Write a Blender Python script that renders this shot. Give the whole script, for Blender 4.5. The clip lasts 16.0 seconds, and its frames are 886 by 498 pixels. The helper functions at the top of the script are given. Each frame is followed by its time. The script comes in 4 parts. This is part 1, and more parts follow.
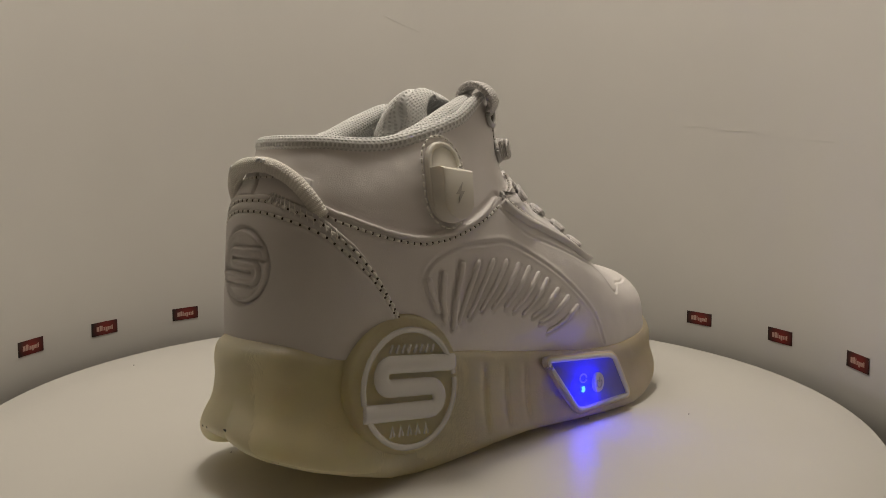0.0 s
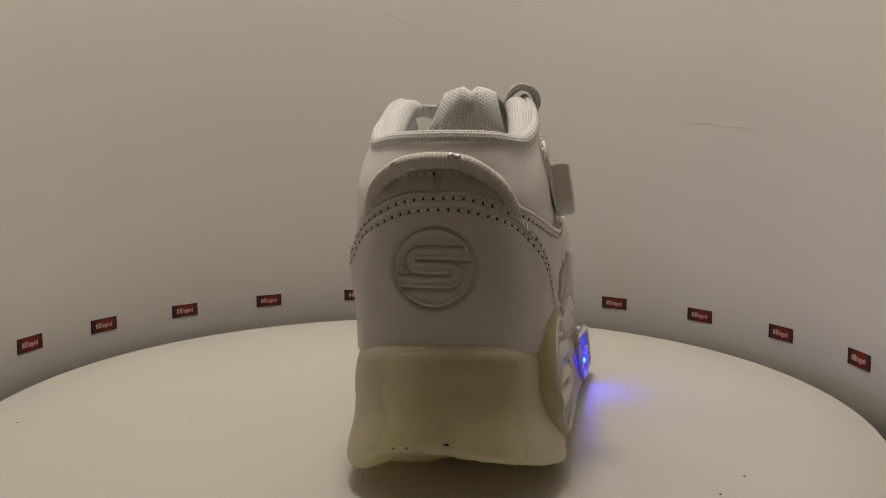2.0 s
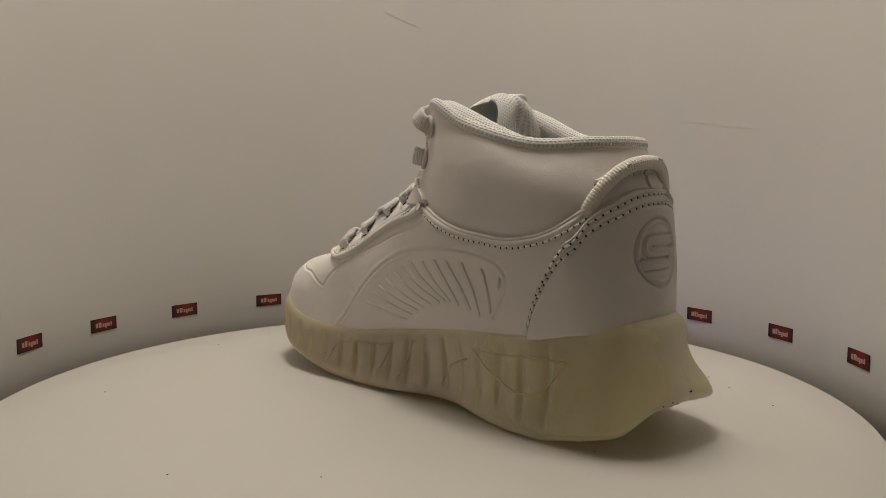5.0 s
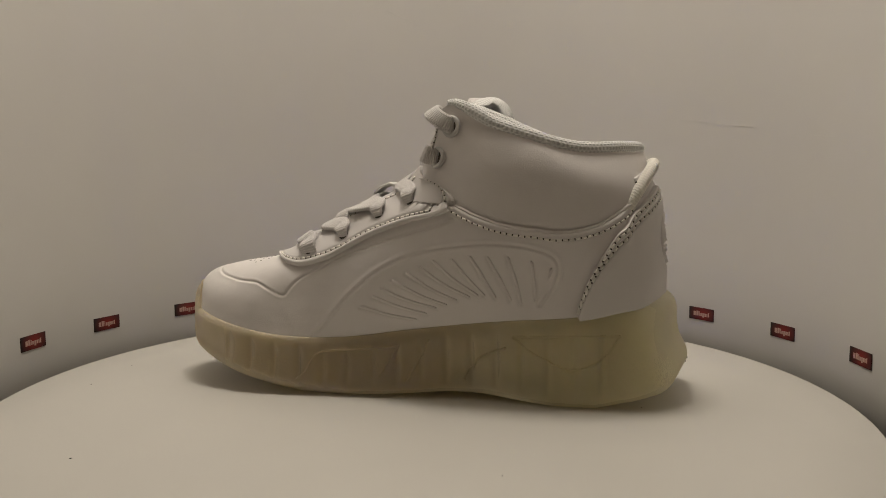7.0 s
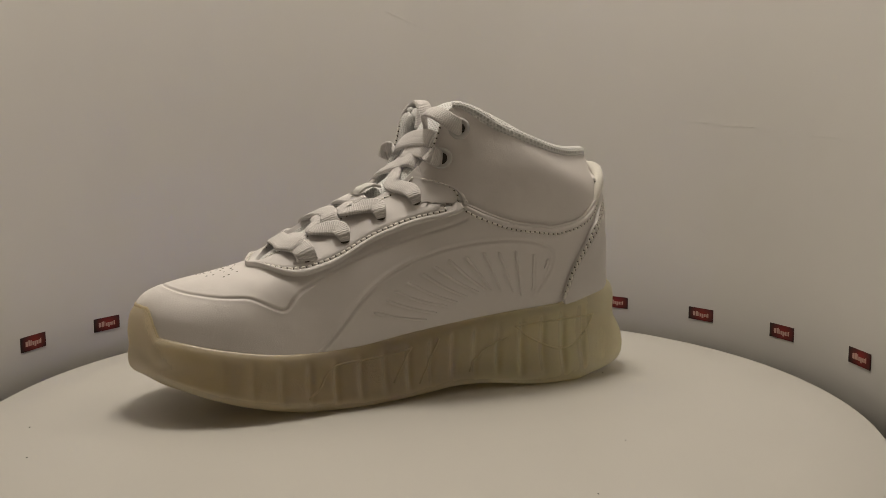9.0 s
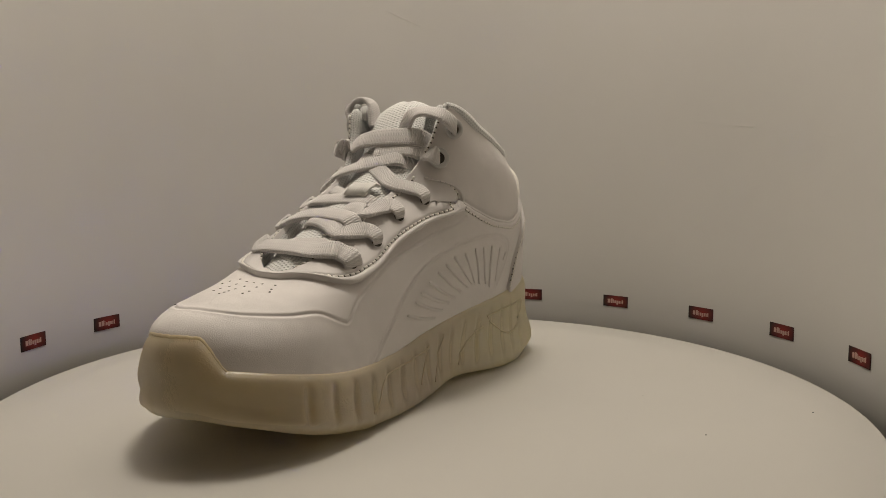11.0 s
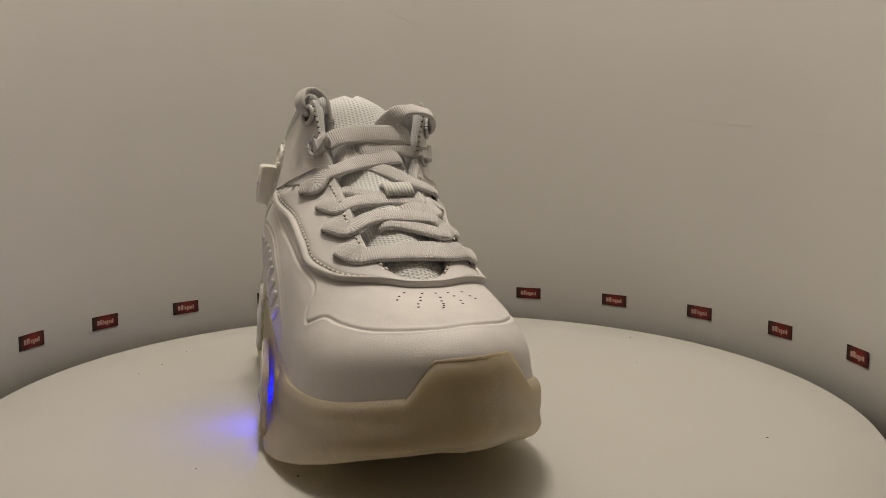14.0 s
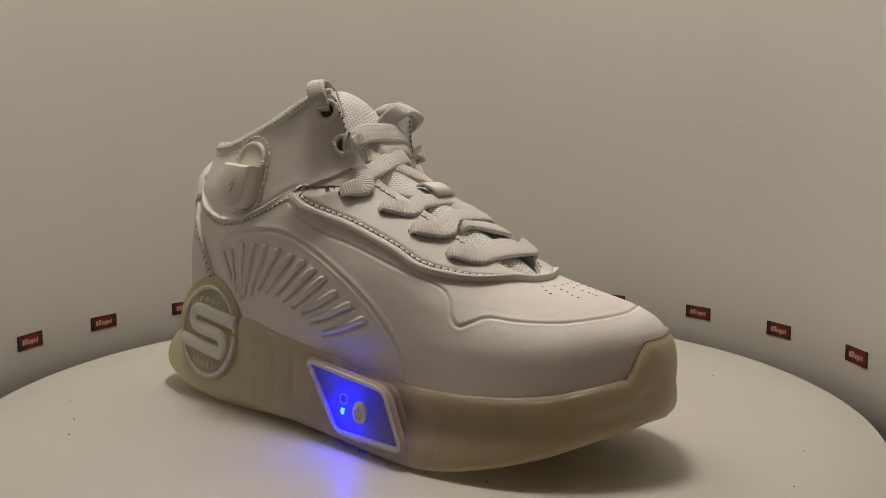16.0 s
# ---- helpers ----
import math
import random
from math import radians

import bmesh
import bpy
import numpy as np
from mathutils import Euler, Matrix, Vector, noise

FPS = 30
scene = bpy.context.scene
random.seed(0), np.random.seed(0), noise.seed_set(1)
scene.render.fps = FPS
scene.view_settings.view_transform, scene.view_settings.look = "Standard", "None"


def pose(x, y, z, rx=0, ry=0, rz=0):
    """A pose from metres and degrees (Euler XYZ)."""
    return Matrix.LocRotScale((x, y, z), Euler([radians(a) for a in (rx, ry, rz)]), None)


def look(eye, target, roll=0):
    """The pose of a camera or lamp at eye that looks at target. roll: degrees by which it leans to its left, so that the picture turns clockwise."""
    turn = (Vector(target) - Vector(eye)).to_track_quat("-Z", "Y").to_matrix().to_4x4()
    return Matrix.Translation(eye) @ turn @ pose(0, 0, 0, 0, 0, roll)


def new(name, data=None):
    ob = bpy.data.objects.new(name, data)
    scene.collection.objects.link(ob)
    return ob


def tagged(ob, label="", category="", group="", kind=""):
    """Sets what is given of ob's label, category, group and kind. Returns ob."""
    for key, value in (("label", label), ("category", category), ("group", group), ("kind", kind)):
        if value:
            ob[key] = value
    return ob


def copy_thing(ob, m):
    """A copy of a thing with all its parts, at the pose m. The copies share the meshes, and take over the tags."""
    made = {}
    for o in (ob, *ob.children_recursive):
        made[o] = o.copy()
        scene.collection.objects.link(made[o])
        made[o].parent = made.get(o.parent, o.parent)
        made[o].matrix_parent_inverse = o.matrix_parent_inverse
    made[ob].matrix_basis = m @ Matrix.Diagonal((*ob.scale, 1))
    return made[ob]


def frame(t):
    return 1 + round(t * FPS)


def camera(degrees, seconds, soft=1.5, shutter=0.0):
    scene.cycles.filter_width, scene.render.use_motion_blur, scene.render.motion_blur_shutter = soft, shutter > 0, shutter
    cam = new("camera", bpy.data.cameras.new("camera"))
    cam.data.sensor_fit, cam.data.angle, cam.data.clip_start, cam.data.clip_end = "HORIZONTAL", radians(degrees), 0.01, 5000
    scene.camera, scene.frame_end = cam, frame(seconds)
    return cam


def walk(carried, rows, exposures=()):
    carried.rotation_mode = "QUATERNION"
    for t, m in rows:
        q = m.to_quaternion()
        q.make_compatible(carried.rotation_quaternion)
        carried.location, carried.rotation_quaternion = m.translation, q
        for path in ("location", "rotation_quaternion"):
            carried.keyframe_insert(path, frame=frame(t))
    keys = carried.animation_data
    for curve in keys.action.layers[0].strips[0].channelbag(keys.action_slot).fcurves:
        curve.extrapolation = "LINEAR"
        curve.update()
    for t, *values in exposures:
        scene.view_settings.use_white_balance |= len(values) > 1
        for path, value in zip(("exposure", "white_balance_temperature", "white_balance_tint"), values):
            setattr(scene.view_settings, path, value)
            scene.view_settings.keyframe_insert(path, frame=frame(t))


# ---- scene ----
from mathutils.bvhtree import BVHTree

# ---- camera: a phone held nearly still before the turntable ----
cam = camera(61.05, 16.0, soft=0.6)


def eye(dx_px, dy_px, forward=0.0):
    """The camera's pose with a small turn of the wrist, in thousandths of a radian * 1.33, and a small step forward."""
    k = math.degrees(1 / 1330)
    return pose(0.0, -0.36 + forward, 0.1067, 90 - 5.72 + dy_px * k, 0, -1.66 + dx_px * k)


walk(cam, [
    (0.0, eye(-1.0, 9.0)), (0.5, eye(-1.0, 7.5)), (1.0, eye(0.0, 5.5)), (1.5, eye(0.0, 4.5, 0.0008)), (2.0, eye(-1.0, 3.0, 0.0012)),
    (3.0, eye(-1.5, 3.0, 0.0016)), (4.0, eye(-1.5, 2.5, 0.0018)), (6.5, eye(-0.5, 1.5)), (7.0, eye(2.5, 0.5, 0.0006)), (8.0, eye(0.5, 1.0)),
    (9.0, eye(2.0, 1.5)), (11.5, eye(2.0, 0.0)), (12.5, eye(2.0, 0.0)), (13.5, eye(1.0, -0.8)), (14.5, eye(-2.0, -2.2)),
    (15.2, eye(-3.0, -2.0)), (16.0, eye(-2.5, -1.5)),
])


def turn(t):
    """The turntable's angle in degrees."""
    return 51 + 17.4 * t + 0.0078 * (t - 8) ** 2 - 0.16 * ((t - 8) / 8) ** 3


# ---- world and light: a photo booth lit from a panel overhead ----
world = bpy.data.worlds.new("world")
scene.world = world
world.use_nodes = True
world.node_tree.nodes["Background"].inputs[0].default_value = (0.6, 0.56, 0.5, 1)
world.node_tree.nodes["Background"].inputs[1].default_value = 0.04


def area_lamp(name, place, target, sx, sy, watts, colour):
    data = bpy.data.lights.new(name, "AREA")
    data.shape, data.size, data.size_y, data.energy, data.color = "RECTANGLE", sx, sy, watts, colour
    ob = new(name, data)
    ob.matrix_world = look(place, target)
    return ob


area_lamp("booth_light", (-0.02, 0.062, 0.86), (-0.02, 0.062, 0.0), 0.17, 0.15, 3.4, (1.0, 0.905, 0.775))
scene.view_settings.exposure = 0.0


# ---- materials ----
def material(name, colour, rough=0.6, metal=0.0, spec=0.5):
    m = bpy.data.materials.new(name)
    m.use_nodes = True
    n = m.node_tree
    b = n.nodes["Principled BSDF"]
    b.inputs["Base Color"].default_value = (*colour, 1)
    b.inputs["Roughness"].default_value = rough
    b.inputs["Metallic"].default_value = metal
    b.inputs["Specular IOR Level"].default_value = spec
    return m, n, b


def textured(name, colour, rough, scale_fine, bump_fine, scale_big, vary, spec=0.4, detail=4.0, stretch=(1, 1, 1), bump_big=0.0):
    """A surface whose colour wanders at a large scale and whose relief is a fine grain; scales are in waves per metre."""
    m, n, b = material(name, colour, rough, 0.0, spec)
    co = n.nodes.new("ShaderNodeTexCoord")
    mp = n.nodes.new("ShaderNodeMapping")
    mp.inputs["Scale"].default_value = stretch
    n.links.new(co.outputs["Object"], mp.inputs["Vector"])
    big = n.nodes.new("ShaderNodeTexNoise")
    big.inputs["Scale"].default_value = scale_big
    big.inputs["Detail"].default_value = 5.0
    n.links.new(mp.outputs[0], big.inputs["Vector"])
    ramp = n.nodes.new("ShaderNodeMapRange")
    ramp.inputs["From Min"].default_value, ramp.inputs["From Max"].default_value = 0.3, 0.7
    ramp.inputs["To Min"].default_value, ramp.inputs["To Max"].default_value = 1 - vary, 1 + vary
    n.links.new(big.outputs["Fac"], ramp.inputs["Value"])
    mul = n.nodes.new("ShaderNodeVectorMath")
    mul.operation = "SCALE"
    mul.inputs[0].default_value = colour
    n.links.new(ramp.outputs[0], mul.inputs["Scale"])
    n.links.new(mul.outputs[0], b.inputs["Base Color"])
    fine = n.nodes.new("ShaderNodeTexNoise")
    fine.inputs["Scale"].default_value = scale_fine
    fine.inputs["Detail"].default_value = detail
    n.links.new(mp.outputs[0], fine.inputs["Vector"])
    bump = n.nodes.new("ShaderNodeBump")
    bump.inputs["Strength"].default_value = 1.0
    bump.inputs["Distance"].default_value = bump_fine
    n.links.new(fine.outputs["Fac"], bump.inputs["Height"])
    last = bump
    if bump_big:
        b2 = n.nodes.new("ShaderNodeBump")
        b2.inputs["Distance"].default_value = bump_big
        n.links.new(big.outputs["Fac"], b2.inputs["Height"])
        n.links.new(bump.outputs[0], b2.inputs["Normal"])
        last = b2
    n.links.new(last.outputs[0], b.inputs["Normal"])
    rr = n.nodes.new("ShaderNodeMapRange")
    rr.inputs["To Min"].default_value, rr.inputs["To Max"].default_value = rough - 0.08, min(1, rough + 0.08)
    n.links.new(fine.outputs["Fac"], rr.inputs["Value"])
    n.links.new(rr.outputs[0], b.inputs["Roughness"])
    return m, n, b


def calc(n, op, a, c=None):
    """A math node; its inputs are numbers or sockets."""
    x = n.nodes.new("ShaderNodeMath")
    x.operation = op
    for k, q in enumerate((a, c)):
        if isinstance(q, (int, float)):
            x.inputs[k].default_value = q
        elif q is not None:
            n.links.new(q, x.inputs[k])
    return x.outputs[0]


def relief(m, n, b, hgt, colour, hollow_shade, depth):
    """Drives colour and bump by one height; shade in the hollows is put into the colour."""
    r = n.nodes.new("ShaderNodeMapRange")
    r.inputs["To Min"].default_value, r.inputs["To Max"].default_value = hollow_shade, 1.0
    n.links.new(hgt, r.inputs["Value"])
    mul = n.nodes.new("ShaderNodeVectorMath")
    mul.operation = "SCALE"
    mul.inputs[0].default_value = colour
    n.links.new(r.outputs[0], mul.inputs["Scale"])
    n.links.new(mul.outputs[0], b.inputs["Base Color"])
    bump = n.nodes.new("ShaderNodeBump")
    bump.inputs["Distance"].default_value = depth
    n.links.new(hgt, bump.inputs["Height"])
    n.links.new(bump.outputs[0], b.inputs["Normal"])
    b.inputs["Sheen Weight"].default_value = 0.15


def air_mesh(name, colour, pitch, depth):
    """Spacer fabric: rows of small round pits, set off by half from row to row; UVs in millimetres."""
    m, n, b = material(name, colour, 0.85, 0.0, 0.2)
    uv = n.nodes.new("ShaderNodeUVMap")
    sep = n.nodes.new("ShaderNodeSeparateXYZ")
    n.links.new(uv.outputs[0], sep.inputs[0])
    y = calc(n, "DIVIDE", sep.outputs[1], pitch * 0.86)
    row = calc(n, "FLOOR", y)
    x = calc(n, "ADD", calc(n, "DIVIDE", sep.outputs[0], pitch), calc(n, "MULTIPLY", calc(n, "MODULO", calc(n, "ADD", row, 1000.0), 2.0), 0.5))
    fx = calc(n, "SUBTRACT", calc(n, "FRACT", calc(n, "ADD", x, 1000.0)), 0.5)
    fy = calc(n, "SUBTRACT", calc(n, "FRACT", calc(n, "ADD", y, 1000.0)), 0.5)
    d = calc(n, "SQRT", calc(n, "ADD", calc(n, "MULTIPLY", fx, fx), calc(n, "MULTIPLY", fy, fy)))
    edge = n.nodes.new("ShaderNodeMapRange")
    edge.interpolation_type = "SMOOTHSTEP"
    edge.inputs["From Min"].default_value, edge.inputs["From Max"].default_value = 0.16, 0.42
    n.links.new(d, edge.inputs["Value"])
    # pits drop to 0.82 of the colour, a painted shade on top of the bump
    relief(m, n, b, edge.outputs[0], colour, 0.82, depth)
    return m


def woven(name, colour, freq, depth):
    """Herringbone yarn along a band: the mesh carries millimetres along it and across it as its UVs."""
    m, n, b = material(name, colour, 0.85, 0.0, 0.2)
    uv = n.nodes.new("ShaderNodeUVMap")
    sep = n.nodes.new("ShaderNodeSeparateXYZ")
    n.links.new(uv.outputs[0], sep.inputs[0])
    fold = calc(n, "PINGPONG", sep.outputs[1], 0.8)
    ph = calc(n, "ADD", calc(n, "MULTIPLY", sep.outputs[0], freq), calc(n, "MULTIPLY", fold, 2.4))
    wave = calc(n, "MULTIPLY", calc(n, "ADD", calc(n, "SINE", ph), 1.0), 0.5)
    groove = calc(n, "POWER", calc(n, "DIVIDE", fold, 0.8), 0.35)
    # grooves between yarns are shaded in the colour too, down to 0.88
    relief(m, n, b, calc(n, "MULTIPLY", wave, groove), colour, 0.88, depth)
    return m


def glitter(n, b, scale, rare):
    """Sparse metallic flecks in the coating."""
    co = n.nodes.new("ShaderNodeTexCoord")
    vo = n.nodes.new("ShaderNodeTexVoronoi")
    vo.inputs["Scale"].default_value = scale
    n.links.new(co.outputs["Object"], vo.inputs["Vector"])
    sep = n.nodes.new("ShaderNodeSeparateColor")
    n.links.new(vo.outputs["Color"], sep.inputs[0])
    dot = calc(n, "MULTIPLY", calc(n, "LESS_THAN", vo.outputs["Distance"], 0.30), calc(n, "GREATER_THAN", sep.outputs[0], rare))
    n.links.new(calc(n, "MULTIPLY", dot, 0.8), b.inputs["Metallic"])
    n.links.new(calc(n, "ADD", calc(n, "MULTIPLY", dot, -0.25), 0.55), b.inputs["Roughness"])


def wrinkles(n, b, scale, depth, patch):
    """Pebbled creases in patches over a moulded surface, on top of its relief."""
    co = n.nodes.new("ShaderNodeTexCoord")
    no = n.nodes.new("ShaderNodeTexNoise")
    no.inputs["Scale"].default_value = scale
    no.inputs["Detail"].default_value = 1.5
    no.inputs["Distortion"].default_value = 1.2
    n.links.new(co.outputs["Object"], no.inputs["Vector"])
    big = n.nodes.new("ShaderNodeTexNoise")
    big.inputs["Scale"].default_value = patch
    big.inputs["Detail"].default_value = 1.0
    n.links.new(co.outputs["Object"], big.inputs["Vector"])
    mask = n.nodes.new("ShaderNodeMapRange")
    mask.inputs["From Min"].default_value, mask.inputs["From Max"].default_value = 0.52, 0.66
    mask.inputs["To Min"].default_value = 0.0
    n.links.new(big.outputs["Fac"], mask.inputs["Value"])
    h = calc(n, "MULTIPLY", calc(n, "ABSOLUTE", calc(n, "SUBTRACT", no.outputs["Fac"], 0.5)), mask.outputs[0])
    bump = n.nodes.new("ShaderNodeBump")
    bump.inputs["Distance"].default_value = depth
    n.links.new(h, bump.inputs["Height"])
    old = b.inputs["Normal"].links[0].from_socket
    n.links.new(old, bump.inputs["Normal"])
    n.links.new(bump.outputs[0], b.inputs["Normal"])


def band_uv(me, count, sides, step, width):
    """UVs in millimetres for a tube of count rings."""
    lay = me.uv_layers.new(name="UVMap")
    for loop in me.loops:
        j, a = divmod(loop.vertex_index, sides)
        lay.data[loop.index].uv = (j * step, width * 0.5 * (1 - abs(1 - 2 * (a / sides)) * 2))


M_WALL = textured("booth_wall_vinyl", (0.64, 0.625, 0.60), 0.55, 900, 0.00002, 6, 0.03, 0.3, bump_big=0.0004)[0]
M_DISC = textured("turntable_laminate", (0.54, 0.525, 0.49), 0.45, 1500, 0.000015, 12, 0.02, 0.4)[0]
M_DISC_EDGE = material("disc_edge_white", (0.85, 0.83, 0.80), 0.4)[0]
M_LEATHER, _n, _b = textured("white_coated_leather", (0.745, 0.71, 0.695), 0.60, 3200, 0.00014, 35, 0.035, 0.4, bump_big=0.0012)
glitter(_n, _b, 1500, 0.96)
M_OVERLAY = textured("white_smooth_overlay", (0.68, 0.65, 0.635), 0.55, 3400, 0.0001, 40, 0.03, 0.4)[0]
M_STAY, _n, _b = textured("glittering_white_overlay", (0.68, 0.65, 0.64), 0.5, 3000, 0.00018, 40, 0.03, 0.45)
glitter(_n, _b, 1800, 0.86)

M_THREAD = material("white_thread", (0.82, 0.79, 0.74), 0.8)[0]
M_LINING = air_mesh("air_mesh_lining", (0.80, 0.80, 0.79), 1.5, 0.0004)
M_RIDGE = material("rubber_ridge", (0.70, 0.62, 0.42), 0.45)[0]
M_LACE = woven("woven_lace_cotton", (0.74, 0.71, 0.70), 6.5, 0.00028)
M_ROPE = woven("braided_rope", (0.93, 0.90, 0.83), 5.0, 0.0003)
M_EDGE = material("cut_edge_grey", (0.55, 0.52, 0.48), 0.8)[0]
M_PLASTIC = material("milky_plastic", (0.74, 0.71, 0.64), 0.4)[0]
M_PLASTIC.node_tree.nodes["Principled BSDF"].inputs["Subsurface Weight"].default_value = 0.25
M_PLASTIC.node_tree.nodes["Principled BSDF"].inputs["Subsurface Scale"].default_value = 0.002
M_PLASTIC.node_tree.nodes["Principled BSDF"].inputs["Subsurface Radius"].default_value = (1.0, 0.9, 0.75)
M_PRINT = material("moulded_white_rubber", (0.68, 0.665, 0.64), 0.5)[0]
M_METAL = material("eyelet_enamel", (0.56, 0.55, 0.54), 0.28, 0.0)[0]
M_DARK = material("dark_speck", (0.03, 0.03, 0.03), 0.7)[0]
M_HOLE = material("punched_hole", (0.08, 0.07, 0.06), 0.9)[0]
M_CAGE = textured("cage_foam", (0.82, 0.76, 0.58), 0.7, 300, 0.0003, 60, 0.12)[0]
_n = M_CAGE.node_tree
_t = _n.nodes.new("ShaderNodeBsdfTranslucent")
_t.inputs[0].default_value = (0.9, 0.85, 0.68, 1)
_x = _n.nodes.new("ShaderNodeMixShader")
_x.inputs[0].default_value = 0.6
_n.links.new(_n.nodes["Principled BSDF"].outputs[0], _x.inputs[1])
_n.links.new(_t.outputs[0], _x.inputs[2])
_n.links.new(_x.outputs[0], _n.nodes["Material Output"].inputs["Surface"])
M_SILVER = material("silver_thread", (0.6, 0.6, 0.6), 0.3, 0.9)[0]

# translucent rubber of the sole
M_SOLE, _n, _b = textured("translucent_rubber", (0.82, 0.76, 0.56), 0.42, 700, 0.00003, 55, 0.12, 0.25, bump_big=0.0006)
_b.inputs["Subsurface Weight"].default_value = 0.6
_b.inputs["Subsurface Radius"].default_value = (1.0, 0.85, 0.5)
_b.inputs["Subsurface Scale"].default_value = 0.010
_b.inputs["Transmission Weight"].default_value = 0.35

wrinkles(_n, _b, 480, 0.0006, 45)
# the rubber is greenish yellow at the heel and browner under the forefoot
_c = _n.nodes.new("ShaderNodeTexCoord")
_s = _n.nodes.new("ShaderNodeSeparateXYZ")
_n.links.new(_c.outputs["Object"], _s.inputs[0])
_r = _n.nodes.new("ShaderNodeMapRange")
_r.interpolation_type = "SMOOTHSTEP"
_r.inputs["From Min"].default_value, _r.inputs["From Max"].default_value = 0.035, 0.125
_n.links.new(_s.outputs[0], _r.inputs["Value"])
_m = _n.nodes.new("ShaderNodeMix")
_m.data_type = "RGBA"
_m.inputs[6].default_value = (0.84, 0.80, 0.58, 1)
_m.inputs[7].default_value = (0.66, 0.56, 0.42, 1)
_n.links.new(_r.outputs[0], _m.inputs[0])
_n.links.new(_m.outputs[2], _b.inputs["Base Color"].links[0].from_node.inputs[0])
_t = _n.nodes.new("ShaderNodeBsdfTranslucent")
_t.inputs[0].default_value = (0.94, 0.87, 0.66, 1)
_x = _n.nodes.new("ShaderNodeMixShader")
_x.inputs[0].default_value = 0.5
_n.links.new(_b.outputs[0], _x.inputs[1])
_n.links.new(_t.outputs[0], _x.inputs[2])
_n.links.new(_x.outputs[0], _n.nodes["Material Output"].inputs["Surface"])

# blue light
M_LED, _n, _b = material("blue_led", (0.02, 0.05, 0.9), 0.3)
_b.inputs["Emission Color"].default_value = (0.0005, 0.0021, 1.0, 1)
_b.inputs["Emission Strength"].default_value = 380
M_BULB, _n, _b = material("blue_bulb", (0.02, 0.05, 0.9), 0.3)
_b.inputs["Emission Color"].default_value = (0.0, 0.0004, 1.0, 1)
_b.inputs["Emission Strength"].default_value = 620
M_PANEL, _n, _b = material("frosted_lamp_cover", (0.26, 0.26, 0.28), 0.4)
_t = _n.nodes.new("ShaderNodeBsdfTranslucent")
_t.inputs[0].default_value = (0.30, 0.32, 0.85, 1)
_x = _n.nodes.new("ShaderNodeMixShader")
_x.inputs[0].default_value = 0.5
_n.links.new(_b.outputs[0], _x.inputs[1])
_n.links.new(_t.outputs[0], _x.inputs[2])
_n.links.new(_x.outputs[0], _n.nodes["Material Output"].inputs["Surface"])

# the labels on the wall: near-black, turning red towards the middle
M_LABEL, _n, _b = material("red_black_label", (0.1, 0.01, 0.01), 0.35)
_c = _n.nodes.new("ShaderNodeTexCoord")
_m = _n.nodes.new("ShaderNodeMapping")
_m.inputs["Location"].default_value = (-0.1, 0, 0)
_m.inputs["Scale"].default_value = (95, 95, 130)
_n.links.new(_c.outputs["Object"], _m.inputs["Vector"])
_g = _n.nodes.new("ShaderNodeTexGradient")
_g.gradient_type = "SPHERICAL"
_n.links.new(_m.outputs[0], _g.inputs[0])
_r = _n.nodes.new("ShaderNodeValToRGB")
_r.color_ramp.elements[0].color = (0.02, 0.006, 0.005, 1)
_r.color_ramp.elements[1].position = 0.95
_r.color_ramp.elements[1].color = (0.26, 0.012, 0.008, 1)
_n.links.new(_g.outputs["Fac"], _r.inputs[0])
_n.links.new(_r.outputs[0], _b.inputs["Base Color"])
M_LABEL_INK = material("pale_label_print", (0.55, 0.36, 0.30), 0.5)[0]
# dark grey for the added panels; its tone sets the fill from the camera's side
M_DARKWALL = textured("grey_unseen_panel", (0.145, 0.126, 0.102), 0.8, 500, 0.0001, 8, 0.1)[0]


# ---- mesh helpers; a shoe is shaped in millimetres from its heel ----
MM = 0.001


def mesh(name, verts, faces, smooth=True, scale=1.0):
    me = bpy.data.meshes.new(name)
    v = np.asarray(verts, float) * scale
    me.from_pydata(v.tolist(), [], [list(map(int, f)) for f in faces])
    if smooth:
        me.polygons.foreach_set("use_smooth", [True] * len(me.polygons))
    me.update()
    return me


def part(name, me, mat, parent, label=""):
    ob = new(name, me)
    me.materials.append(mat)
    ob.parent = parent
    return tagged(ob, label)


def spline(pts, n, closed=False):
    """n points along a Catmull-Rom curve through pts, evenly by station."""
    p = np.asarray(pts, float)
    if closed:
        q = np.vstack([p[-1:], p, p[:2]])
        s = np.linspace(0, len(p), n, endpoint=False)
    else:
        q = np.vstack([2 * p[0] - p[1], p, 2 * p[-1] - p[-2]])
        s = np.linspace(0, len(p) - 1, n)
    i = np.minimum(s.astype(int), len(q) - 4)
    f = (s - i)[:, None]
    a, b, c, d = q[i], q[i + 1], q[i + 2], q[i + 3]
    return 0.5 * (2 * b + (c - a) * f + (2 * a - 5 * b + 4 * c - d) * f ** 2 + (3 * b - a - 3 * c + d) * f ** 3)


def even(pts, step, closed=False):
    """The polyline pts, walked in even steps."""
    p = np.asarray(pts, float)
    if closed:
        p = np.vstack([p, p[:1]])
    d = np.r_[0, np.cumsum(np.linalg.norm(np.diff(p, axis=0), axis=1))]
    n = max(2, int(round(d[-1] / step)) + 1)
    s = np.linspace(0, d[-1], n)
    return np.column_stack([np.interp(s, d, p[:, k]) for k in range(3)])


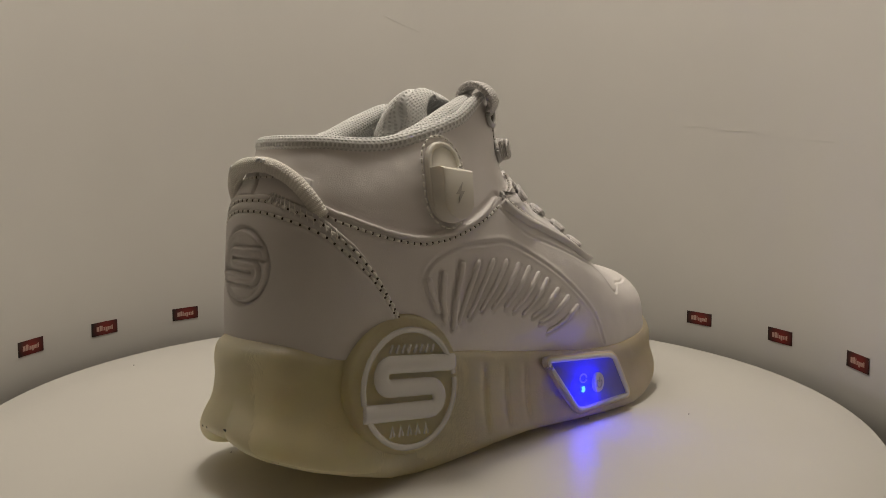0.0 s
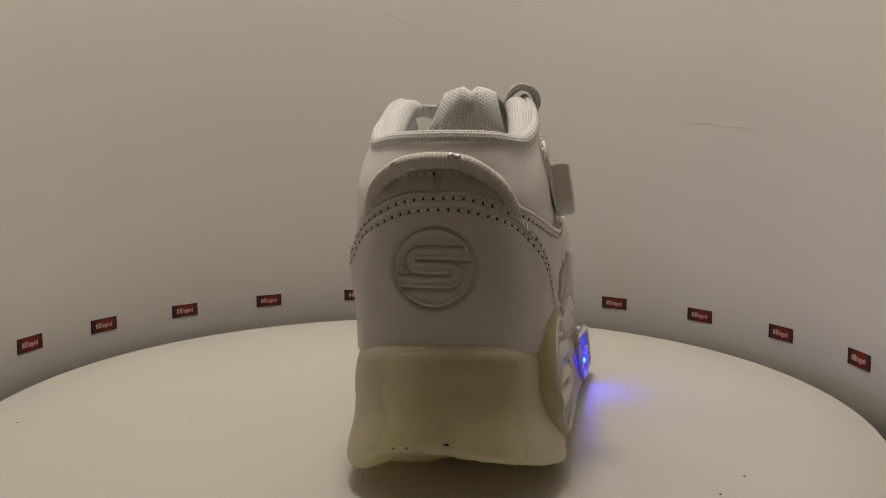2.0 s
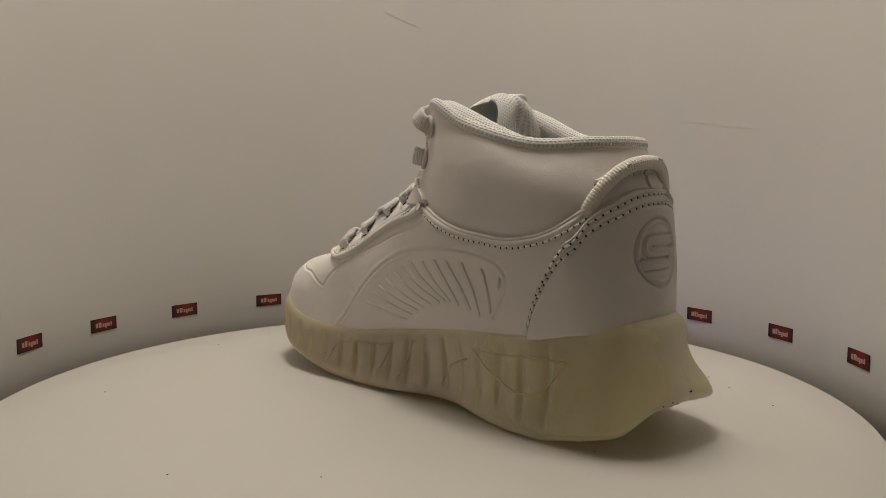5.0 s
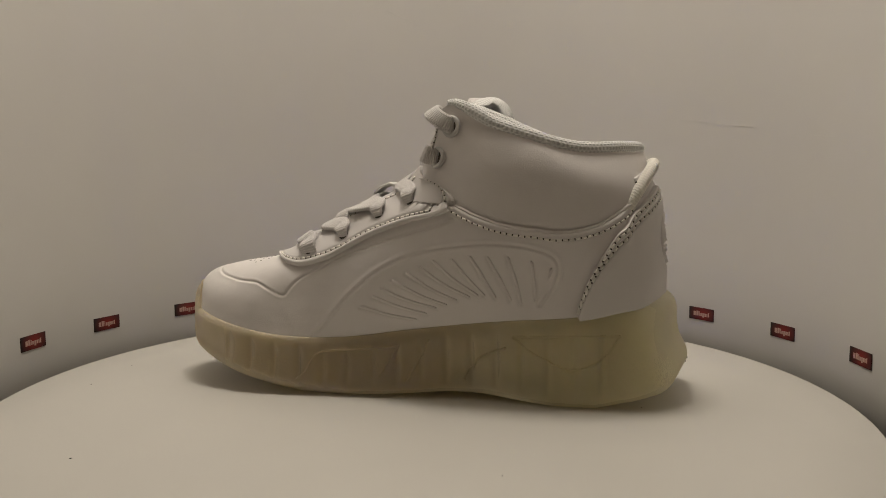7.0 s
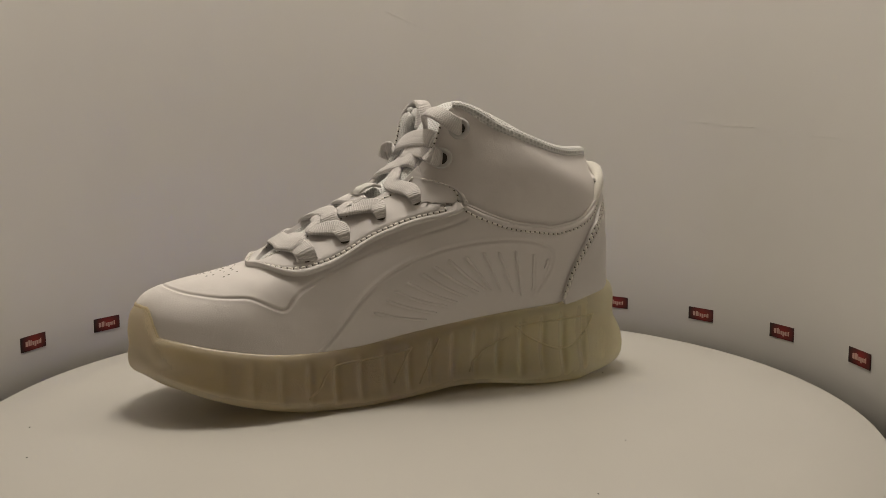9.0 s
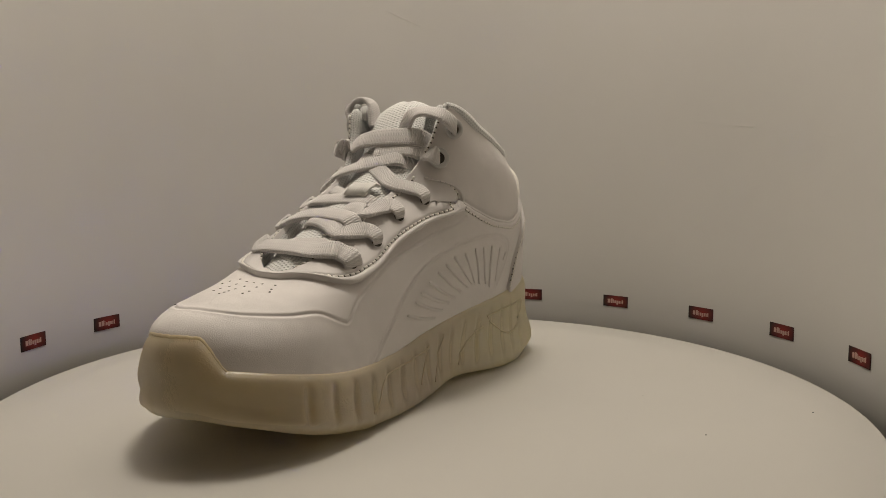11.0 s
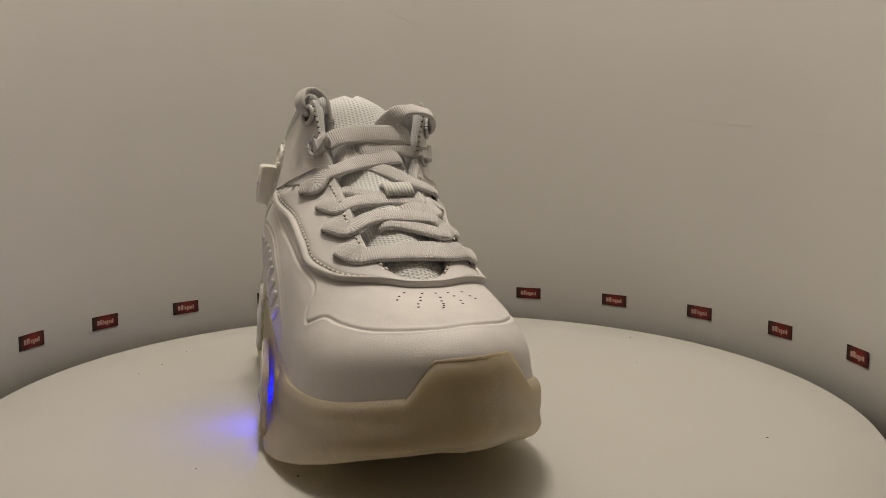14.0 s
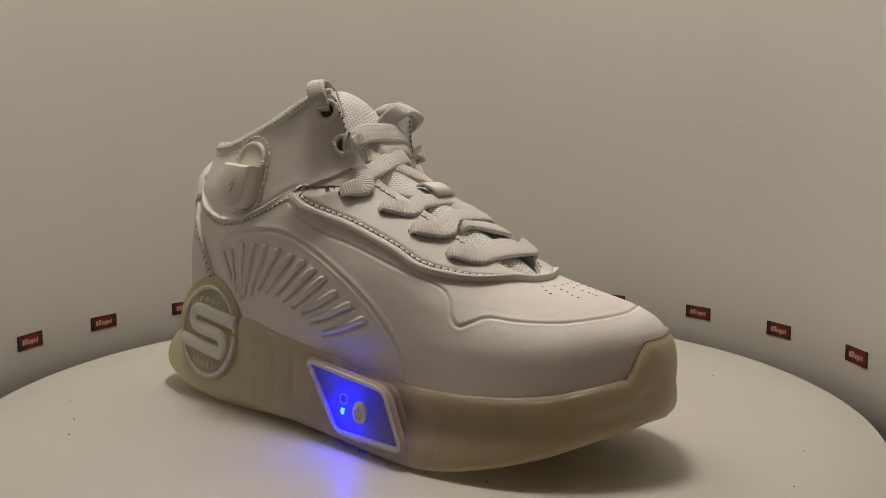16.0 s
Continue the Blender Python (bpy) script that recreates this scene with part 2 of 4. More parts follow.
def grid_faces(nu, nv, closed_u=True, flip=False):
    f = []
    for j in range(nv - 1):
        for i in range(nu if closed_u else nu - 1):
            a, b = j * nu + i, j * nu + (i + 1) % nu
            q = (a, b, b + nu, a + nu)
            f.append(q[::-1] if flip else q)
    return f


def tube(path, w, h, ups=None, sides=8, taper=None, closed=False, flat=1.0):
    """A rod with an elliptic section, w wide and h thick; ups: its thickness direction at each point."""
    p = np.asarray(path, float)
    n = len(p)
    t = np.gradient(p, axis=0) if not closed else np.roll(p, -1, 0) - np.roll(p, 1, 0)
    t /= np.linalg.norm(t, axis=1)[:, None] + 1e-9
    u = np.tile([0.0, 0, 1], (n, 1)) if ups is None else np.asarray(ups, float)
    u = u - (u * t).sum(1)[:, None] * t
    u /= np.linalg.norm(u, axis=1)[:, None] + 1e-9
    s = np.cross(t, u)
    k = np.ones(n) if taper is None else np.asarray(taper)
    v = []
    for j in range(n):
        for a in range(sides):
            c = 2 * math.pi * a / sides
            cc, ss = math.cos(c), math.sin(c)
            cc, ss = math.copysign(abs(cc) ** flat, cc), math.copysign(abs(ss) ** flat, ss)
            v.append(p[j] + k[j] * (s[j] * cc * w / 2 + u[j] * ss * h / 2))
    f = grid_faces(sides, n, True, True)
    if closed:
        f += [((n - 1) * sides + a, a, (a + 1) % sides, (n - 1) * sides + (a + 1) % sides)[::-1] for a in range(sides)]
        return v, f
    f += [tuple(range(sides)), tuple(range((n - 1) * sides, n * sides))[::-1]]
    return v, f


def joined(pieces):
    v, f = [], []
    for pv, pf in pieces:
        o = len(v)
        v += list(pv)
        f += [tuple(i + o for i in q) for q in pf]
    return v, f


def smooth01(x):
    x = np.clip(x, 0, 1)
    return x * x * (3 - 2 * x)


def line_distance(pts, line):
    """Distance of each point from a polyline."""
    d = np.full(len(pts), 1e9)
    for a, b in zip(line[:-1], line[1:]):
        ab = b - a
        k = np.clip(((pts - a) @ ab) / (ab @ ab + 1e-9), 0, 1)
        d = np.minimum(d, np.linalg.norm(pts - a - k[:, None] * ab, axis=1))
    return d


# ---- the booth ----
WALL_R, WALL_Y = 0.228, 0.018


def build_booth():
    # the back of the booth is a half cylinder that runs on straight beside the camera
    inner, outer = [], []
    n = 64
    for R, row in ((WALL_R, inner), (WALL_R + 0.004, outer)):
        row.append((R, -0.13))
        for i in range(n + 1):
            a = math.pi * i / n
            row.append((R * math.cos(a), WALL_Y + R * math.sin(a)))
        row.append((-R, -0.13))
    m = len(inner)
    zs = (-0.06, 0.0, 0.03, 0.15, 0.30, 0.87)
    v = [(x, y, z) for row in (inner, outer) for z in zs for x, y in row]
    k = len(zs) * m
    f = grid_faces(m, len(zs), False) + [tuple(i + k for i in q) for q in grid_faces(m, len(zs), False, True)]
    top, bot = (len(zs) - 1) * m, 0
    for i in range(m - 1):
        f += [(top + i, top + i + 1, k + top + i + 1, k + top + i), (i, k + i, k + i + 1, i + 1)]
    w = new("wall_back", mesh("wall_back", v, f))
    w.data.materials.append(M_WALL)
    tagged(w, "curved pale grey vinyl booth wall with faint creases", "wall", kind="structure")

    # faint creases and a stain on the vinyl
    for marks in (((51.2, 0.1440), (52.2, 0.1432), (54.5, 0.1420), (57.1, 0.1410)), ((60.0, 0.1385), (63.0, 0.1372), (66.0, 0.1360)), ((77.0, 0.1290), (80.7, 0.1275), (82.5, 0.1266)), ((54.4, 0.1440), (54.8, 0.1412)),
                  ((-11.0, 0.2403), (-9.6, 0.2386)), ((-7.2, 0.2341), (-5.0, 0.2300), (-2.0, 0.2250), (0.0, 0.2216)), ((37.2, 0.1878), (37.7, 0.1872))):
        c = [((WALL_R - 0.0001) * math.sin(math.radians(a)), WALL_Y + (WALL_R - 0.0001) * math.cos(math.radians(a)), z) for a, z in marks]
        tv, tf = tube(c, 0.00012, 0.00021, [(-p[0], WALL_Y - p[1], 0) for p in c], 6)
        part("crease", mesh("crease", tv, tf), M_WALL, w)

    def slab(name, lo, hi, mat, label, category):
        bm = bmesh.new()
        bmesh.ops.create_cube(bm, size=1.0)
        for q in bm.verts:
            q.co = Vector([(lo[j] + hi[j]) / 2 + q.co[j] * (hi[j] - lo[j]) for j in range(3)])
        me = bpy.data.meshes.new(name)
        bm.to_mesh(me)
        bm.free()
        me.materials.append(mat)
        return tagged(new(name, me), label, category, kind="structure")

    # three unseen panels added round the camera to keep light off facing sides
    slab("dimming_panel_east", (0.2285, -0.473, -0.06), (0.24, -0.1305, 0.87), M_DARKWALL, "plain grey unseen side panel added to dim the camera's side", "wall")
    slab("dimming_panel_west", (-0.24, -0.473, -0.06), (-0.2285, -0.1305, 0.87), M_DARKWALL, "plain grey unseen side panel added to dim the camera's side", "wall")
    slab("dimming_panel_front", (-0.24, -0.484, -0.06), (0.24, -0.473, 0.87), M_DARKWALL, "plain grey unseen panel added behind the camera to limit fill light", "wall")
    slab("floor", (-0.26, -0.49, -0.075), (0.26, 0.27, -0.0605), M_DARKWALL, "dark grey booth floor under the turntable", "floor")
    slab("ceiling", (-0.26, -0.49, 0.8705), (0.26, 0.27, 0.885), M_WALL, "white booth ceiling", "ceiling")


def build_turntable():
    root = tagged(new("turntable"), "round matt white turntable disc carrying the shoe", "turntable")
    R, n = 0.2005, 160
    prof = [(0.0, 0.0), (0.06, 0.0), (0.12, 0.0), (0.17, 0.0), (R - 0.0012, 0.0), (R - 0.0004, -0.0004), (R, -0.0012), (R, -0.009), (R - 0.001, -0.010), (0.03, -0.010)]
    v, f = [(0, 0, 0)], []
    for r, z in prof[1:]:
        v += [(r * math.cos(2 * math.pi * i / n), r * math.sin(2 * math.pi * i / n), z) for i in range(n)]
    f += [(0, 1 + i, 1 + (i + 1) % n) for i in range(n)]
    for j in range(len(prof) - 2):
        o = 1 + j * n
        f += [(o + i, o + n + i, o + n + (i + 1) % n, o + (i + 1) % n) for i in range(n)]
    disc = part("disc", mesh("disc", v, f), M_DISC, root)
    disc.data.set_sharp_from_angle(angle=0.6)
    pv, pf = tube([(0, 0, -0.0604), (0, 0, -0.0095)], 0.07, 0.07, [(0, 1, 0)] * 2, 24)
    part("hub", mesh("hub", pv, pf), M_DARKWALL, root, "dark grey hub under the disc")
    rnd = random.Random(5)
    for k in range(14):
        a, r = rnd.uniform(0, 6.28), rnd.uniform(0.07, 0.185)
        c, s = r * math.cos(a), r * math.sin(a)
        q = rnd.uniform(0.0002, 0.00045)
        vv = [(c + q * math.cos(b) * rnd.uniform(0.6, 1.6), s + q * math.sin(b), z) for z in (0.00002, 0.00025) for b in (0, 1.3, 2.5, 3.8, 5.0)]
        ff = [(0, 1, 6, 5), (1, 2, 7, 6), (2, 3, 8, 7), (3, 4, 9, 8), (4, 0, 5, 9), (5, 6, 7, 8, 9), (4, 3, 2, 1, 0)]
        part("dust_speck", mesh("dust_speck", vv, ff, False), M_DARK, root, "tiny dark dust speck")
    return root


def label_pose(angle):
    a = math.radians(angle)
    return Matrix.Translation((WALL_R * math.sin(a), WALL_Y + WALL_R * math.cos(a), 0.0115)) @ Matrix.Rotation(-a, 4, "Z")


def build_label(angle):
    """A small printed sticker bent to the wall."""
    def bent(x0, x1, z0, z1, off, t):
        n = 6
        v = []
        for d in (off, off + t):
            for z in (z0, z1):
                for i in range(n + 1):
                    x = x0 + (x1 - x0) * i / n
                    y = math.sqrt((WALL_R - d) ** 2 - x * x) - WALL_R
                    v.append((x, y, z))
        m = n + 1
        f = []
        for i in range(n):
            f += [(i, i + 1, m + i + 1, m + i), (2 * m + i, 3 * m + i, 3 * m + i + 1, 2 * m + i + 1),
                  (m + i, m + i + 1, 3 * m + i + 1, 3 * m + i), (i, 2 * m + i, 2 * m + i + 1, i + 1)]
        f += [(0, m, 3 * m, 2 * m), (n, 2 * m + n, 3 * m + n, m + n)]
        return v, f
    root = tagged(new("wall_sticker"), "small black and red printed sticker on the booth wall", "sticker", "stickers round the wall")
    v, f = bent(-0.0098, 0.0098, -0.0042, 0.0042, 0.0001, 0.0003)
    part("backing", mesh("backing", v, f, False), M_LABEL, root)
    for x0, x1, z0, z1 in ((-0.0062, -0.0044, -0.0015, 0.0014), (-0.0039, -0.0023, -0.0015, 0.0018), (-0.0018, -0.0013, -0.0015, 0.0015),
                           (-0.0008, 0.0004, -0.0015, 0.0006), (0.0008, 0.0021, -0.0023, 0.0006), (0.0025, 0.0038, -0.0015, 0.0006),
                           (0.0042, 0.0048, -0.0015, 0.0006), (0.0052, 0.0061, -0.0015, 0.0012)):
        part("printed_bar", mesh("printed_bar", *bent(x0, x1, z0, z1, 0.0004, 0.00015), False), M_LABEL_INK, root)
    root.matrix_basis = label_pose(angle)
    return root


build_booth()
TURNTABLE = build_turntable()
LABEL = build_label(-77.4)
for A in (-63.0, -47.3, -30.7, -13.1, 4.6, 22.0, 39.5, 56.8, 73.3, 90.0):
    copy_thing(LABEL, label_pose(A))

# ---- the shoe ----
# control loops of the upper, from the toe round the outer side, the heel and the inner side: sole line, lower, upper and rim
FEATHER = [(242, 4, 36.5), (232.5, -19, 34.5), (211, -37, 29.5), (180, -44, 27), (150, -43.5, 28), (120, -42, 32), (92, -40, 36), (68, -38, 40), (42, -34, 42), (17.5, -27.5, 45), (4.2, -15, 49.5),
           (-1, 5, 50.2), (4.5, 23.5, 48.5), (17, 33.2, 44), (42, 37, 40), (68, 38, 38), (92, 36, 35), (120, 36, 31), (150, 38.5, 27), (180, 41.2, 27), (207, 39, 31), (230, 27, 35.5)]
LOWER = [(239, 4, 51), (229.5, -17, 50), (206.5, -35, 47), (178, -41, 46), (148, -42.5, 50), (118, -43, 58), (92, -42, 66), (68, -38.5, 72), (40, -33.5, 72), (16, -24.8, 74), (4.2, -14, 74),
         (-0.4, 5, 74), (4.8, 22.5, 74), (16.5, 33.5, 74), (40, 40, 72), (68, 43, 72), (92, 43, 64), (118, 41, 56), (148, 39, 48), (177, 39, 44), (203, 37.5, 46), (225.5, 25.5, 49)]
UPPER = [(224, 5, 58.5), (214, -12, 58.5), (194, -24, 59), (170, -32, 64), (143, -35, 75), (116, -34, 86), (97, -33, 97), (76, -31.5, 108), (46, -30.5, 104), (21.5, -22.5, 101), (7.5, -13, 100),
         (3, 5, 98), (8, 22, 100), (22, 34, 101), (46, 42, 104), (76, 44, 108), (97, 40, 96), (116, 38, 84), (143, 35, 72), (170, 35, 62), (195, 31, 58.5), (212, 20, 58.5)]
RIM = [(186, 5, 65), (184, -4, 66), (176, -11, 71.5), (160, -13, 81.5), (142, -13, 92), (122, -14, 103), (109, -18, 122), (101, -21, 140), (76, -26.5, 128.5), (42, -23.5, 118.5), (18, -13, 118.5),
       (9.5, 5, 118.5), (18, 22, 118.5), (42, 35, 118.5), (76, 40, 128.5), (99, 35, 138), (107, 29, 119), (121, 22, 101), (142, 20, 91), (160, 18, 81), (176, 17, 71), (184, 12, 66)]
NU, NV = 880, 176


def upper_grid(nu, nv):
    loops = [spline(L, nu, True) for L in (FEATHER, LOWER, UPPER, RIM)]
    return np.stack(spline_stack(loops, nv))


def spline_stack(loops, nv):
    q = [2 * loops[0] - loops[1]] + loops + [2 * loops[-1] - loops[-2]]
    rows = []
    for s in np.linspace(0, len(loops) - 1, nv):
        i = min(int(s), len(loops) - 2)
        f = s - i
        a, b, c, d = q[i:i + 4]
        rows.append(0.5 * (2 * b + (c - a) * f + (2 * a - 5 * b + 4 * c - d) * f ** 2 + (3 * b - a - 3 * c + d) * f ** 3))
    return rows


def grid_normals(g):
    du = np.roll(g, -1, 1) - np.roll(g, 1, 1)
    dv = np.gradient(g, axis=0)
    n = np.cross(dv, du)
    n /= np.linalg.norm(n, axis=2)[:, :, None] + 1e-9
    return n


G = upper_grid(NU, NV)
GN = grid_normals(G)
# normals point outward: away from the shoe's middle line
if (GN[NV // 2, NU // 4] * (0, -1, 0)).sum() < 0:
    GN = -GN
SKIN = BVHTree.FromPolygons([tuple(p) for p in G.reshape(-1, 3)], grid_faces(NU, NV))


def skin(p, lift=0.0):
    """The nearest place on the upper, and its outward normal."""
    q, _, i, _ = SKIN.find_nearest(Vector(p))
    n = Vector(GN.reshape(-1, 3)[grid_first(i)])
    return np.array(q) + np.array(n) * lift, np.array(n)


def grid_first(i):
    return (i // NU) * NU + i % NU


def skin_line(pts, step=1.2, lift=0.0, n=80):
    """A curve laid onto the upper: its points and normals."""
    c = even(spline(pts, n), step)
    r = [skin(p, lift) for p in c]
    return np.array([a for a, _ in r]), np.array([b for _, b in r])


# moulded lines: the toe cap's edge, the fan panels and the seams
TOE_LINE = [(95, 43.5, 86), (103, 43, 83), (119, 40, 78.5), (138, 37, 72), (150, 36.5, 67.5), (161, 37, 62), (172, 38, 56), (177, 39, 51), (180, 40, 47.5), (187, 38.5, 50), (195, 35, 53), (206, 31, 53), (220, 21, 54.5), (228, 6, 56), (226, -8, 55.5), (214, -22, 54), (198, -30, 54), (188, -33, 55),
            (183, -36, 53), (178, -38, 51), (174, -37, 55), (171, -34, 61), (164, -33, 65), (150, -36, 70), (131, -37, 77), (112, -38, 83), (98, -38, 89), (91, -37, 95)]
FAN_IN = [(166, 41, 27), (158, 40, 35), (146, 39, 49), (130, 40, 62), (109, 42, 71), (85, 44, 75), (67, 43, 75), (53, 42, 72), (47, 41, 67), (48, 40, 58), (55, 39, 47)]
FAN_OUT = [(62, -38, 51), (52, -37, 61), (47, -36.5, 69), (50, -37, 76), (62, -38, 81), (78, -39, 82), (92, -39, 81), (110, -40, 74), (130, -42, 63), (147, -43, 50), (155, -43, 40), (160, -44, 30)]
SEAM_IN = [(95, 41, 92), (84, 43, 87), (71, 44, 83), (56, 43, 81), (45, 41, 80), (30, 38, 83), (20, 33, 89), (14, 28, 95)]
SEAM_OUT = [(14, -19, 98), (18, -23, 95), (27, -29, 91), (36, -33, 88), (47, -36, 86), (60, -38, 87), (76, -38, 92), (92, -33, 99)]

# ribs of the fans: their two ends
RIBS_IN = ((140, 39, 44, 113, 37, 38), (134, 40, 49, 108, 38, 41), (130, 40, 53, 103, 39, 44), (124, 41, 57, 98, 39, 46), (117, 41, 61, 93, 40, 48), (111, 42, 64, 87, 40, 50), (104, 42, 67, 83, 40, 51),
           (95, 43, 68, 80, 40, 51), (86, 43, 70, 75, 40, 50), (78, 43, 70, 68, 40, 49), (69, 43, 70, 63, 39, 47), (59, 42, 68, 57, 39, 49), (50, 41, 65, 51, 41, 60))
RIBS_OUT = ((49, -37, 71, 54, -38, 57), (56, -38, 73, 57, -38, 53), (65, -39, 76, 61, -38, 50), (73, -40, 76, 63, -38, 52), (81, -40, 76, 68, -39, 54), (89, -41, 75, 74, -40, 56), (97, -41, 73, 80, -41, 56),
            (104, -41, 71, 87, -42, 56), (110, -41, 68, 92, -42, 54), (116, -42, 65, 98, -42, 52), (123, -42, 60, 104, -43, 50), (131, -43, 56, 109, -43, 47), (138, -43, 51, 115, -43, 42))


def emboss():
    """Relief of the moulded upper, as heights along its normals."""
    pts = G.reshape(-1, 3)
    h = np.zeros(len(pts))
    for line, w, up, dip in ((TOE_LINE, 0.9, 0.12, 0.55), (FAN_IN, 0.9, 0.3, 0.45), (FAN_OUT, 0.9, 0.35, 0.5)):
        c, _ = skin_line(line, 2.0)
        d = line_distance(pts, c)
        h += up * np.exp(-((d - 1.3) / 0.9) ** 2) - dip * np.exp(-(d / 0.65) ** 2)
    for line in (SEAM_IN, SEAM_OUT):
        c, _ = skin_line(line, 2.0)
        d = line_distance(pts, c)
        # the quarter overlaps the collar panel: a step down across the seam
        o = np.argsort(c[:, 0])
        sd = np.where(pts[:, 2] < np.interp(pts[:, 0], c[o, 0], c[o, 2]), d, -d)
        fade = smooth01((26 - d) / 18) * (pts[:, 1] * c[len(c) // 2, 1] > 0) * smooth01((pts[:, 0] - c[o[0], 0] - 1) / 7)
        h += fade * (1.5 * smooth01((sd + 1.0) / 1.3) - 0.6 * np.exp(-((sd + 1.7) / 1.2) ** 2) - 0.35 * np.exp(-((sd - 2.6) / 0.8) ** 2))
    # the hollow under the pull loop
    h -= 1.3 * np.exp(-((pts[:, 2] - 105.5) / 4.2) ** 2) * smooth01((23 - np.abs(pts[:, 1] - 4.5)) / 8) * (pts[:, 0] < 40)
    # a cut beside each rib of the fans
    for ribs, w, dip in ((RIBS_IN, 1.6, 0.4), (RIBS_OUT, 3.0, 1.0)):
        for r in ribs:
            p, q = np.array(r[:3], float), np.array(r[3:], float)
            along = (q - p) / np.linalg.norm(q - p)
            side = np.array((-along[2], 0, along[0]))
            side *= -np.sign(side[2]) if abs(side[2]) > 0.2 else -np.sign(side[0])
            c, _ = skin_line([p + side * w * 0.6, (p + q) / 2 + side * w * 0.7, q + side * w * 0.35], 2.0)
            near = np.abs(pts[:, 0] - (p[0] + q[0]) / 2) < 30
            h[near] -= dip * np.exp(-(line_distance(pts[near], c) / 0.75) ** 2)
    # soft dents of worn moulded leather
    h += np.array([0.35 * noise.noise(Vector(p) * 0.045) + 0.12 * noise.noise(Vector(p) * 0.16) for p in pts])
    return (pts + GN.reshape(-1, 3) * h[:, None]).reshape(G.shape)


G = emboss()
GN2 = grid_normals(G)
GN = GN2 if (GN2 * GN).sum() > 0 else -GN2
SKIN = BVHTree.FromPolygons([tuple(p) for p in G.reshape(-1, 3)], grid_faces(NU, NV))


def build_upper(root):
    v = G.reshape(-1, 3)
    part("upper", mesh("upper", v, grid_faces(NU, NV), True, MM), M_LEATHER, root, "moulded white leather upper")
    # inner lining: from the rim down into the shoe
    rim = G[-1]
    inn = -GN[-1]
    rows = [rim + inn * 0.2, rim + inn * 2.5 + (0, 0, 0.6), rim + inn * 5.0 + (0, 0, -2)]
    for k, z in ((0.84, -14), (0.80, -34), (0.78, -60)):
        r = rim.copy()
        r[:, 1] = 6 + (r[:, 1] - 6) * k
        r[:, 0] = 92 + (r[:, 0] - 92) * (0.93 if z > -40 else 0.9)
        r[:, 2] = np.maximum(r[:, 2] + z, 40)
        rows.append(r)
    me = mesh("lining", np.vstack(rows), grid_faces(NU, len(rows)), True, MM)
    lay = me.uv_layers.new(name="UVMap")
    deep = (0, 2.5, 5.5, 18, 38, 64)
    for loop in me.loops:
        j, i = divmod(loop.vertex_index, NU)
        lay.data[loop.index].uv = (i * 0.63, deep[j])
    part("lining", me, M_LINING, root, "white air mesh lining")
    insole = G[0].copy()
    insole[:, 2] = 44
    insole[:, 1] = 4 + (insole[:, 1] - 4) * 0.85
    insole = insole[::8]
    part("insole", mesh("insole", insole, [tuple(range(len(insole)))], False, MM), M_LINING, root)
    # padded mesh rim round the ankle
    i0, i1 = int(NU * 7 / 22), int(NU * 15 / 22)
    c = rim[i0:i1 + 1:4] + inn[i0:i1 + 1:4] * 1.8 + (0, 0, 0.8)
    k = np.sin(np.linspace(0, math.pi, len(c)))
    tv, tf = tube(c, 5.2, 6.6, None, 12, 0.62 + 0.38 * np.minimum(1, 4 * k))
    me = mesh("collar_rim", tv, tf, True, MM)
    band_uv(me, len(c), 12, 2.4, 9.5)
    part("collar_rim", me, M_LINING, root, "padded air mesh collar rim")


def strip(name, root, edge_a, edge_b, thick, mat, label="", n=90, m=10, press=None, channels=()):
    """A sheet laid on the upper between two curves, with cut edges."""
    a, b = spline(edge_a, n), spline(edge_b, n)
    wide = np.linalg.norm(a - b, axis=1)
    near = lambda w: [min(0.45, d / w) for d in (0.0, 0.12, 0.45, 1.1)]
    v = []
    for i in range(n):
        e = near(max(wide[i], 2.5))
        ks = e + list(np.linspace(e[-1], 1 - e[-1], m + 2)[1:-1]) + [1 - k for k in e[::-1]]
        last = len(ks) - 1
        for j, k in enumerate(ks):
            p, q = skin(a[i] * (1 - k) + b[i] * k)
            d = min(j, last - j)
            lift = thick * (0.0, 0.78, 0.96, 1.0)[min(d, 3)] - (0.5 if d == 0 else 0)
            if i in (0, n - 1):
                lift = -0.5
            v.append(p + q * (lift + (press(p) if press and d > 3 else 0) - sum(0.75 * math.exp(-((k - c) * wide[i] / 0.9) ** 2) for c in channels)))
    rows = m + 8
    v = [v[i * rows + j] for j in range(rows) for i in range(n)]
    return part(name, mesh(name, v, grid_faces(n, rows, False), True, MM), mat, root, label)


